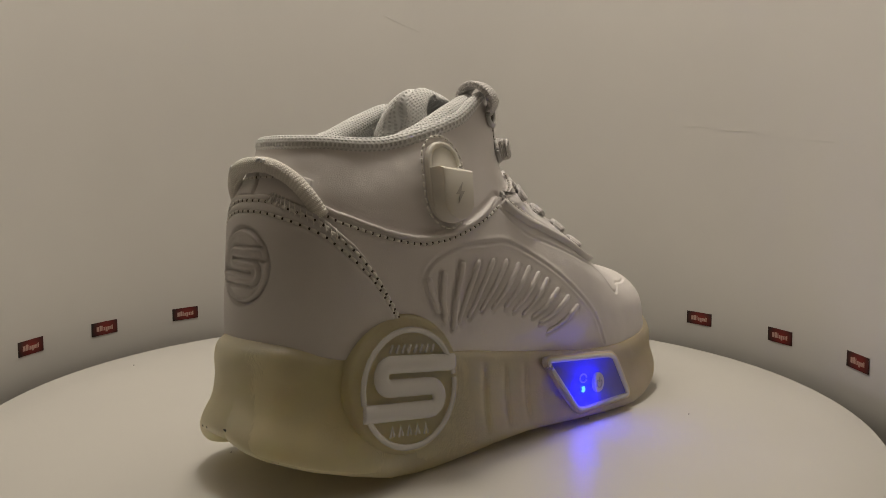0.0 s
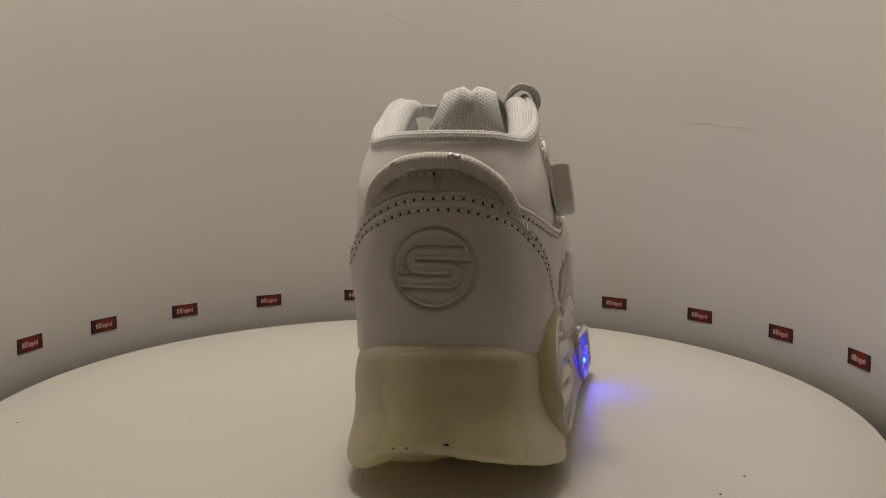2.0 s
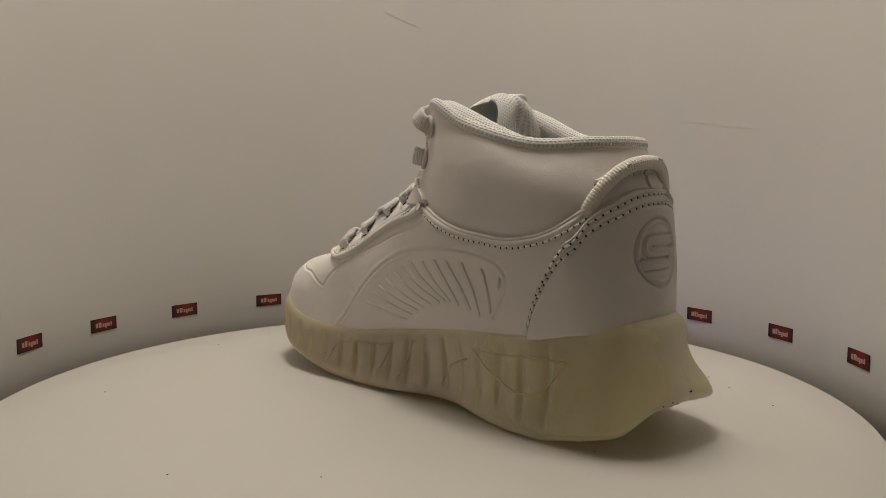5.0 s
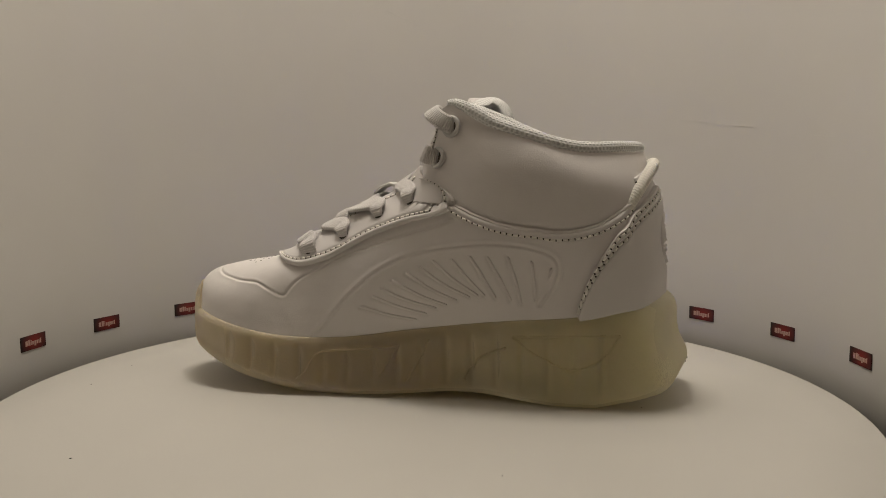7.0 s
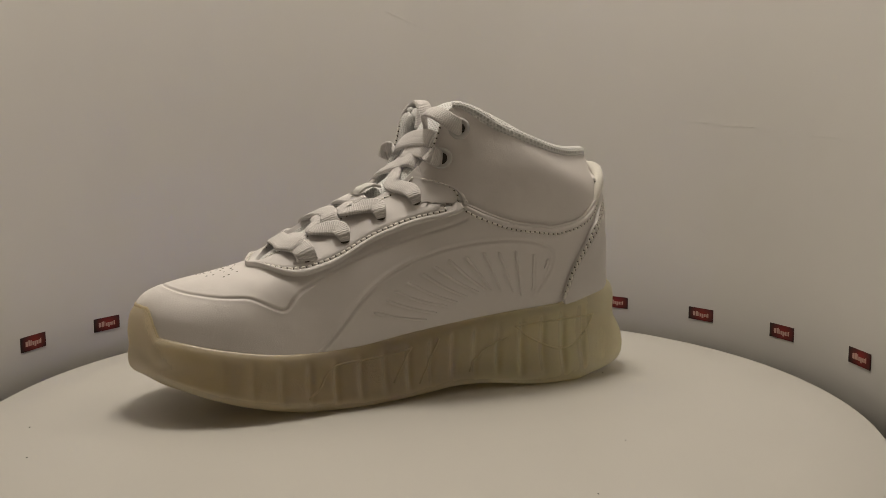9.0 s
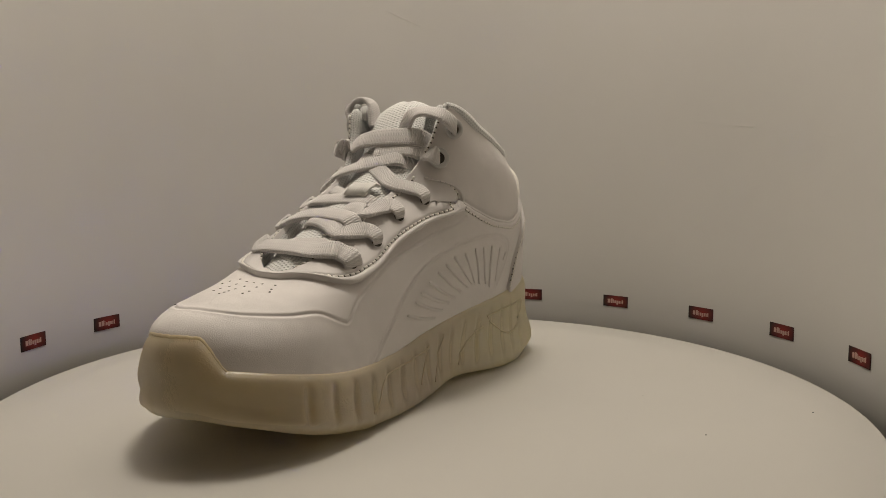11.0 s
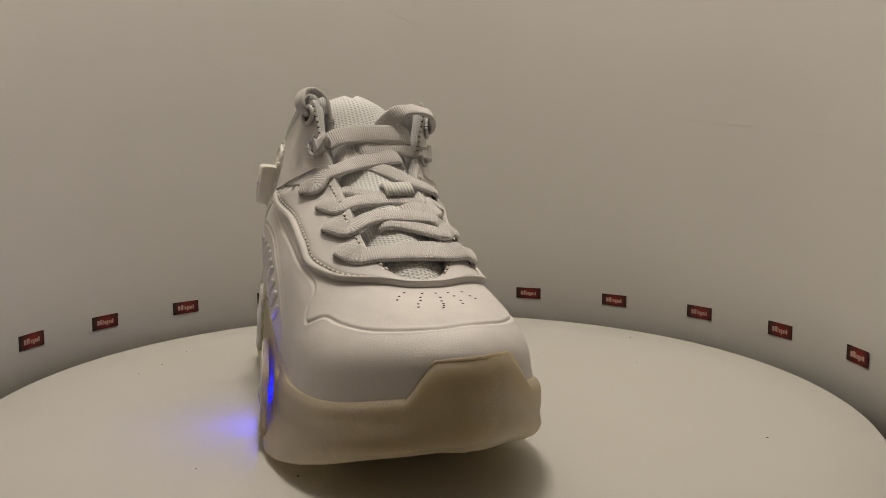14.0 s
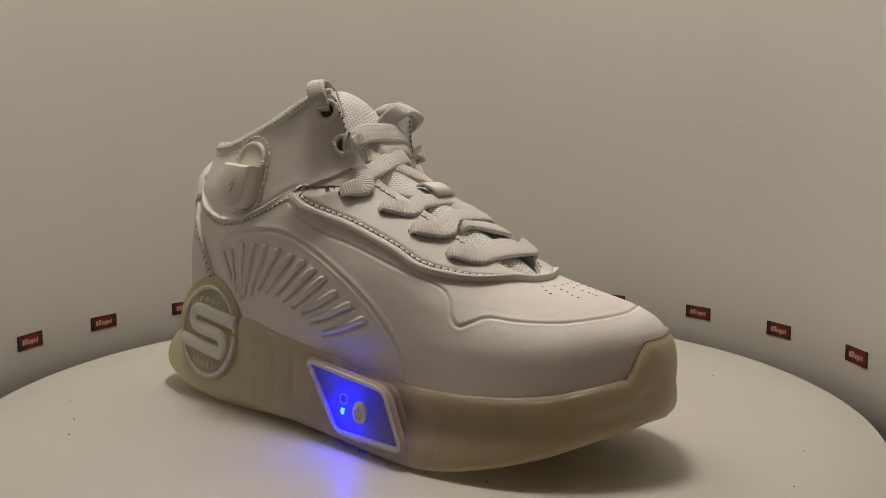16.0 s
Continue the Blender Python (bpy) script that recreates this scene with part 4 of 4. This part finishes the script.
def build_trim(root):
    strip("eyestay", root, STAY_OUT, STAY_IN, 1.9, M_STAY, "glittering white lace stay with stitched edge", 260, 40, None, (0.14,))
    a, b = np.array(STAY_OUT, float), np.array(STAY_IN, float)
    stitches(root, a * 0.86 + b * 0.14, 1.45, 2.8, 2.1)
    stitches(root, a[3:12] * 0.13 + b[3:12] * 0.87, 1.85, 2.9, 2.0)
    stitches(root, a[13:24] * 0.13 + b[13:24] * 0.87, 1.85, 2.9, 2.0)
    for line in (SEAM_IN, SEAM_OUT):
        stitches(root, np.array(line) - (0, 0, 2.6), 0.25, 2.8, 2.1)
        c, nn = skin_line(line, 1.0, 0.25)
        k = np.ones(len(c))
        k[:4], k[-4:] = np.linspace(0.2, 1, 4), np.linspace(1, 0.2, 4)
        part("seam_edge", mesh("seam_edge", *tube(c, 1.5, 1.1, nn, 8, k), True, MM), M_LEATHER, root)
    # the thicker binding round the lace stay
    strip("stay_binding", root, STAY_OUT, np.array(STAY_OUT, float) * 0.9 + np.array(STAY_IN, float) * 0.1, 2.7, M_OVERLAY, "smooth raised binding of the lace stay", 260, 5)
    # edges of the flaps beside the tongue
    stitches(root, [(104, 34, 134), (107, 31, 124), (110, 28, 114)], 0.3, 2.6, 1.8)
    stitches(root, [(104, -21, 137), (108, -19, 127), (112, -17.5, 116)], 0.3, 2.6, 1.8)
    for ribs, w, h in ((RIBS_IN, 1.6, 1.5), (RIBS_OUT, 2.8, 2.1)):
        for r in ribs:
            p, q = np.array(r[:3], float), np.array(r[3:], float)
            bow = np.array((0.6, 0, 0.9)) * np.linalg.norm(q - p) * 0.04
            c, nn = skin_line([p, (p + q) / 2 - bow, q], 1.2, 0.15)
            k = np.linspace(1, 0.75, len(c))
            k[0], k[-1] = 0.5, 0.4
            vf = tube(c, w, h, nn, 8, k)
            part("rib", mesh("rib", *vf, True, MM), M_LEATHER, root)
    # vent holes in the toe
    holes = ((202, -11), (211, -6), (199, -9), (208, -5), (196, -6), (205, -3), (202, -2), (213, 3), (215, 2), (198, 0), (208, 4), (211, 3.5), (204, 5), (199, 5), (199, 10), (203, 11), (208, 12), (211, 11.5), (198, 16), (202, 18), (204.5, 19.5))
    disc = [(0.52 * math.cos(t), 0.52 * math.sin(t)) for t in np.linspace(0, 2 * math.pi, 10, endpoint=False)]
    for x, y in holes:
        q, nn = skin((x, y, 66))
        vf = placed(plate(disc, 0.16, 0.05), q - nn * 0.06, (1, 0, nn[0] * -1 / max(nn[2], 0.3)), np.cross(nn, (1, 0, 0)))
        part("vent_hole", mesh("vent_hole", *vf, False, MM), M_HOLE, root)


EYE_OUT = {1: (100.5, -21, 132.8), 2: (107.5, -19.5, 118), 3: (113, -26, 97), 4: (131, -22, 90), 5: (147, -23, 82), 6: (164, -22, 74)}
EYE_IN = {1: (95.5, 35, 128.3), 2: (102, 31, 113.8), 3: (115, 31, 92), 4: (132, 28, 85), 5: (151, 31, 77), 6: (169, 32, 70)}


def build_laces(root):
    for eyes in (EYE_OUT, EYE_IN):
        for k, p in eyes.items():
            q, nn = skin(p)
            side = np.cross(nn, (0, 0, 1))
            lift = 0.5 if k < 3 else 1.85
            r = 2.9 if k < 3 else 2.3
            vf = placed(plate(ring2d(r, 18), 0.3, 0.1), q + nn * lift, side, np.cross(side, nn) * -1)
            part("lace_hole", mesh("lace_hole", *vf, True, MM), M_HOLE, root)
            if k < 3:
                u = side / np.linalg.norm(side)
                w = np.cross(nn, u)
                c = [q + nn * 0.9 + (u * math.cos(t) + w * math.sin(t)) * 4.0 for t in np.linspace(0, 2 * math.pi, 28, endpoint=False)]
                vf = tube(c, 2.4, 2.0, [nn] * 28, 8, None, True)
                part("eyelet", mesh("eyelet", *vf, True, MM), M_METAL, root, "smooth pale enamel eyelet ring")

    def band(pts, ups, w=8.2, h=2.4, k0=0.34):
        p = np.asarray(pts, float)
        tip = lambda q, r: q + (q - r) / np.linalg.norm(q - r) * 3.0
        pts = np.vstack([tip(p[0], p[1]), p, tip(p[-1], p[-2])])
        ups = [ups[0]] + list(ups) + [ups[-1]] if len(ups) > 1 else ups
        c = even(spline(pts, 60), 0.9)
        u = spline(ups, len(c)) if len(ups) > 1 else np.tile(np.asarray(ups[0], float), (len(c), 1))
        k = np.ones(len(c))
        m = min(15, len(c) // 3)
        k[:m] = k0 + (1 - k0) * smooth01(np.linspace(0, 1, m))
        vf = tube(c, w, h, u, 16, k, False, 0.55)
        me = mesh("lace", *vf, True, MM)
        band_uv(me, len(c), 16, 0.9, w * 1.3)
        part("lace", me, M_LACE, root, "flat woven white lace")

    lo, hi = (0.5, 0, 0.86), (0.93, 0, 0.35)
    L, R = EYE_OUT, EYE_IN
    outw, inw = (0.3, -0.75, 0.6), (0.3, 0.75, 0.6)
    def throat(pts, w=8.2, first=None, last=None, h=2.4, k0=0.34):
        """A lace over the tongue; first and last are eyes that it dives into."""
        pts, ups = list(pts), []
        for y, z in [(p[1], p[2]) for p in pts]:
            steep = np.interp(z, (76, 100, 116, 130), (0.42, 0.55, 0.8, 0.93))
            side = np.clip((abs(y - 4) - 12) / 14, 0, 1) * 0.6 * np.sign(y - 4)
            ups.append((steep, side, math.sqrt(1 - steep ** 2)))
        pts = [np.array(p) - np.array((u[0], 0, u[2])) * float(np.interp(p[2], (78, 92), (2.4, 1.6))) for p, u in zip(pts, ups)]
        for eye, at in ((first, 0), (last, len(pts) + 2)):
            if eye is not None:
                q, nn = skin(eye)
                side = 1 if q[1] > 4 else -1
                if k0 > 0.8:
                    way = ((q + (6, side * 0.4, 1.8) + nn * 1.0, nn), (q + (2.2, 0, 0.5) + nn * 1.3, nn), (q + (-0.6, 0, 0) - nn * 1.2, nn))
                elif side > 0:
                    pts.pop(0 if at == 0 else -1)
                    ups.pop(0 if at == 0 else -1)
                    way = ((q + (2.8, -2.8, 6.4), (0.4, 0.5, 0.75)), (q + (0.6, 0, 1.8) + nn * 3.2, (0.3, 0.75, 0.6)), (q + (-0.3, 0.4, -1.5) + nn * 1.3, (0.3, 0.9, 0.2)))
                else:
                    near = np.array(pts[0] if at == 0 else pts[-1])
                    both = nn + np.array(ups[0 if at == 0 else -1])
                    away = (q - near) / np.linalg.norm(q - near)
                    way = ((q * 0.5 + near * 0.5 + both * 1.0, both), (q + nn * 3.5 - away * 0.4, nn + away * 0.3), (q + away * 2.0 + nn * 1.4, nn + away * 1.2))
                for p, u in way:
                    pts.insert(0, p) if at == 0 else pts.append(p)
                    ups.insert(0, u) if at == 0 else ups.append(u)
            else:
                # a free run is tucked under its neighbours
                p, q, u = (np.array(r) for r in ((pts[0], pts[1], ups[0]) if at == 0 else (pts[-1], pts[-2], ups[-1])))
                p = p + (p - q) / np.linalg.norm(p - q) * 4.0 - u * 4.5
                pts.insert(0, p) if at == 0 else pts.append(p)
                ups.insert(0, u) if at == 0 else ups.append(u)
        band(pts, ups, w, h, k0)

    throat([(171.8, -5.3, 77.6), (169.8, 3.6, 78.7), (169.6, 14.9, 78.9), (171.0, 22.2, 77.4)], 8)
    throat([(174.2, -16.3, 77.1), (175.2, -10.3, 77.6), (175.6, -0.4, 77.6), (176.1, 8.5, 77.4), (176.9, 17.3, 77.0), (174.0, 25.5, 77.6), (172, 30, 76)], 9.6, first=L[6], last=R[6])
    throat([(164.2, 26.9, 80.7), (163.7, 20.7, 83.5), (160.1, 12.5, 85.6), (157.3, 5.4, 87.1), (156.4, -1.7, 87.5)], 8.2, first=R[5])
    throat([(159.0, -17.2, 85.8), (156.4, -11.1, 88.5), (153.7, -4.3, 90.0), (153.3, 5.2, 90.2), (154.8, 14.7, 89.5), (156.3, 20.0, 88.4)], 8.4, first=L[5])
    throat([(129.2, -12.4, 99.9), (132.5, -3.3, 98.5), (135.0, 5.7, 97.0)], 6)
    throat([(151.6, 27.2, 88.1), (148.2, 22.4, 91.3), (147.1, 17.1, 92.5), (147.5, 11.0, 92.3)], 8.2, first=R[4])
    throat([(142.7, -17.3, 93.3), (141.0, -11.3, 95.5), (140.3, -2.8, 96.2), (139.7, 7.1, 96.4), (141.0, 17.5, 95.7)], 8.2, first=L[4])
    throat([(130.2, 27.2, 98.4), (125.3, 20.8, 103.4), (121.6, 13.0, 107.1), (117.4, 5.0, 110.5), (113.4, -3.1, 113.7), (112.2, -7.7, 115.0)], 8.2, first=R[3])
    throat([(122.2, -22.6, 102.1), (119.8, -19.2, 106.5), (120.0, -11.8, 109.4), (117.0, -1.6, 112.3), (115.4, 6.8, 113.7), (114.2, 16.1, 115.0)], 8.2, first=L[3])
    throat([(108.0, 27.1, 117.3), (110.3, 20.9, 119.4), (110.8, 14.2, 119.9), (111.3, 6.2, 119.1), (111.8, 0.8, 118.2)], 8.6, first=R[2], k0=0.85)
    throat([(109.7, -16.6, 120.7), (110.2, -9.8, 123.8), (109.5, 0.8, 125.2), (109.4, 11.5, 125.5), (108.0, 22.8, 125.1)], 9.4, first=L[2], k0=0.85)
    band([(94, 34.5, 128), (97, 38, 129), (101.5, 38.3, 131.5), (106, 35, 135), (107, 26, 136.5), (106, 18, 134), (103, 12, 128)], [(0.2, 0.97, 0.2), (0.2, 0.97, 0.2), (0.3, 0.8, 0.5), (0.5, 0.3, 0.8), (0.6, 0, 0.8), hi, hi], 8.0, k0=0.85)
    band([(100.5, -21.5, 132), (99, -25.5, 138), (95.5, -23.8, 143.6), (94, -18.5, 145.3), (94, -13.5, 141.5), (96, -11.5, 133)], [(0.1, -1, 0.1), (0, -0.9, 0.5), (0, -0.5, 0.9), (0, 0.2, 1), (0, 0.9, 0.4), (0, 1, 0)], 8.2, 2.8)
    # label loop on the tongue
    n = 9
    lab = []
    for k in range(n):
        y = 4.5 + k * 1.45
        lab.append(tube([(140, y, 97), (136.5, y, 100.2), (132, y, 102), (128.5, y, 101)], 1.6, 1.5, [(0.5, 0, 0.86)] * 4, 6))
    part("tongue_label", mesh("tongue_label", *joined(lab), True, MM), M_PRINT, root, "ribbed white ribbon loop over the lace")


def build_tongue(root):
    c = even(spline([(190, 4, 56), (180, 4, 66), (160, 4, 78), (140, 4, 90.5), (121, 5, 101), (108, 5, 114.5), (101, 4, 127), (93, 3, 137.5), (83, 2, 141.5), (76, 2, 137.5), (73, 3, 126), (74, 4, 110)], 90), 1.5)
    n = len(c)
    s = np.linspace(0, 1, n)
    half = np.interp(s, (0, 0.1, 0.5, 0.62, 0.69, 0.744, 0.786, 0.827, 0.87, 0.905, 1), (13, 15, 17, 17.5, 16.5, 15, 12, 11.5, 13.5, 16, 18))
    t = np.gradient(c, axis=0)
    t /= np.linalg.norm(t, axis=1)[:, None]
    up = np.column_stack([-t[:, 2], np.zeros(n), t[:, 0]])
    up *= np.sign(up[n // 3] @ np.array((0.5, 0, 0.86)))
    v = []
    m = 24
    for j in range(n):
        crease = 2.5 * smooth01((s[j] - 0.74) / 0.06) + 12.0 * smooth01((s[j] - 0.80) / 0.10)
        vee = 0.09 + 0.19 * smooth01((s[j] - 0.80) / 0.12)
        for a in range(m):
            q = 2 * math.pi * a / m
            w, h = math.cos(q), math.sin(q)
            p = c[j] + np.array((0, 1, 0)) * half[j] * w + up[j] * (h * 3.4 * (1 - 0.45 * w * w) - 2.0 * (w * w) * (1 if s[j] < 0.8 else 0.2))
            if h > 0:
                p = p - up[j] * crease * math.exp(-(w / vee) ** 2)
            v.append(p)
    f = grid_faces(m, n, True, True) + [tuple(range(m)), tuple(range((n - 1) * m, n * m))[::-1]]
    me = mesh("tongue", v, f, True, MM)
    band_uv(me, n, m, 1.5, 34)
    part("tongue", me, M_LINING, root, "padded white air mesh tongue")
    # cushions of the collar beside the tongue
    for pts, w in (([(99, -14.5, 137.5), (90, -17, 135.5), (78, -19.5, 130), (62, -20.5, 122.5), (42, -19, 116)], 11.0), ([(97, 29, 136), (89, 31.5, 134.5), (78, 32.5, 129.5), (62, 32, 122.5), (42, 29, 116)], 11.0)):
        p = even(spline(pts, 40), 2.0)
        k = 0.55 + 0.45 * np.sin(np.linspace(0.35, math.pi - 0.1, len(p)))
        vf = tube(p + (0, 0, 0.6), w, 11.0, None, 14, k)
        me = mesh("collar_cushion", *vf, True, MM)
        band_uv(me, len(p), 14, 2.0, 18)
        part("collar_cushion", me, M_LINING, root, "puffed air mesh collar padding")


def build_charging_port(root):
    """A stitched slot on the outer ankle with its rubber flap hanging open."""
    q, nn = skin((62, -34, 106))
    ax, up = np.array((1, -0.05, -0.1)), np.array((0.1, 0.25, 1.0))
    o = q + nn * 0.2

    def stadium(w, h, n=12):
        r = w / 2
        pts = [(r * math.cos(a), h / 2 - r + r * math.sin(a)) for a in np.linspace(0, math.pi, n)]
        return pts + [(r * math.cos(a), -h / 2 + r + r * math.sin(a)) for a in np.linspace(math.pi, 2 * math.pi, n)]
    put = lambda vf, d=0.0: placed(vf, o + nn * d, ax, up)
    port = part("charging_port", mesh("charging_port", *put(plate(stadium(18, 31), 1.6, 0.6), -0.4), True, MM), M_PLASTIC, root, "milky rubber port surround")
    loop = even([(x, y, 0.9) for x, y in stadium(15.5, 28.5)], 1.0, True)[:-1]
    part("port_rim", mesh("port_rim", *put(tube(loop, 2.4, 2.0, [(0, 0, 1)] * len(loop), 8, None, True)), True, MM), M_PLASTIC, port)
    seam = even([(x, y, 0.4) for x, y in stadium(21.5, 35.5)], 0.6, True)
    d = []
    for i in range(0, len(seam) - 4, 5):
        d.append(tube(seam[i:i + 4], 0.9, 0.8, [(0, 0, 1)] * 4, 5))
    part("stitching", mesh("stitching", *put(joined(d)), True, MM), M_THREAD, port, "row of white stitches")
    # flap: a thick tongue that leans out at its upper end
    n = 10
    prof = [(-8.4, 5.0), (7.8, 5.0), (8.0, -8.5)] + [(8.0 * math.cos(a), -8.5 + 7.5 * math.sin(a)) for a in np.linspace(0, -math.pi, n)[1:-1]] + [(-8.0, -8.5)]
    prof = [p for p in prof]
    v, m = [], len(prof)
    for lay, (sx, z0, lean) in enumerate(((0.94, 0.2, 0.0), (1.0, 1.0, 0.02), (1.0, 5.6, 0.07), (0.97, 6.8, 0.08), (0.88, 7.3, 0.08))):
        for x, y in prof:
            v.append((x * sx, (y + 3) * (sx if y < 0 else 1) - 3 - (lay * 0.75 if y > 0 else 0), z0 + lean * (y + 12) * (1 if lay > 1 else 0.2)))
    f = grid_faces(m, 5, True, True) + [tuple(range(4 * m, 5 * m))[::-1]]
    flap = part("port_flap", mesh("port_flap", *put((v, f)), True, MM), M_PLASTIC, port, "milky rubber flap standing open")
    flap.data.set_sharp_from_angle(angle=0.7)
    bolt = [(1.2, 4.0), (-2.2, -0.6), (-0.3, -0.6), (-1.2, -4.0), (2.2, 0.7), (0.3, 0.7)]
    bv, bf = plate([(x, y - 6) for x, y in bolt], 0.5, 0.1)
    bv = [(x, y, z + 7.15 + 0.08 * (y + 12)) for x, y, z in bv]
    part("bolt_mark", mesh("bolt_mark", *put((bv, bf)), False, MM), M_EDGE, flap, "pressed lightning mark")


def build_shoe():
    root = tagged(new("high_top_sneaker"), "white leather high-top sneaker with translucent sole and blue light", "shoe")
    build_upper(root)
    sole = build_sole(root)
    build_outer_badges(sole)
    build_heel(root)
    build_trim(root)
    build_tongue(root)
    build_laces(root)
    build_charging_port(root)
    return root


SHOE = build_shoe()
SEAT = Matrix.Translation((-0.1143, -0.0171, 0.0)) @ Matrix.Rotation(math.radians(-6), 4, "Z")


def motions():
    times = [0.5 * k for k in range(33)]
    walk(TURNTABLE, [(t, pose(0, 0, 0, 0, 0, turn(t))) for t in times])
    walk(SHOE, [(t, pose(0, 0, 0, 0, 0, turn(t)) @ SEAT) for t in times])


motions()
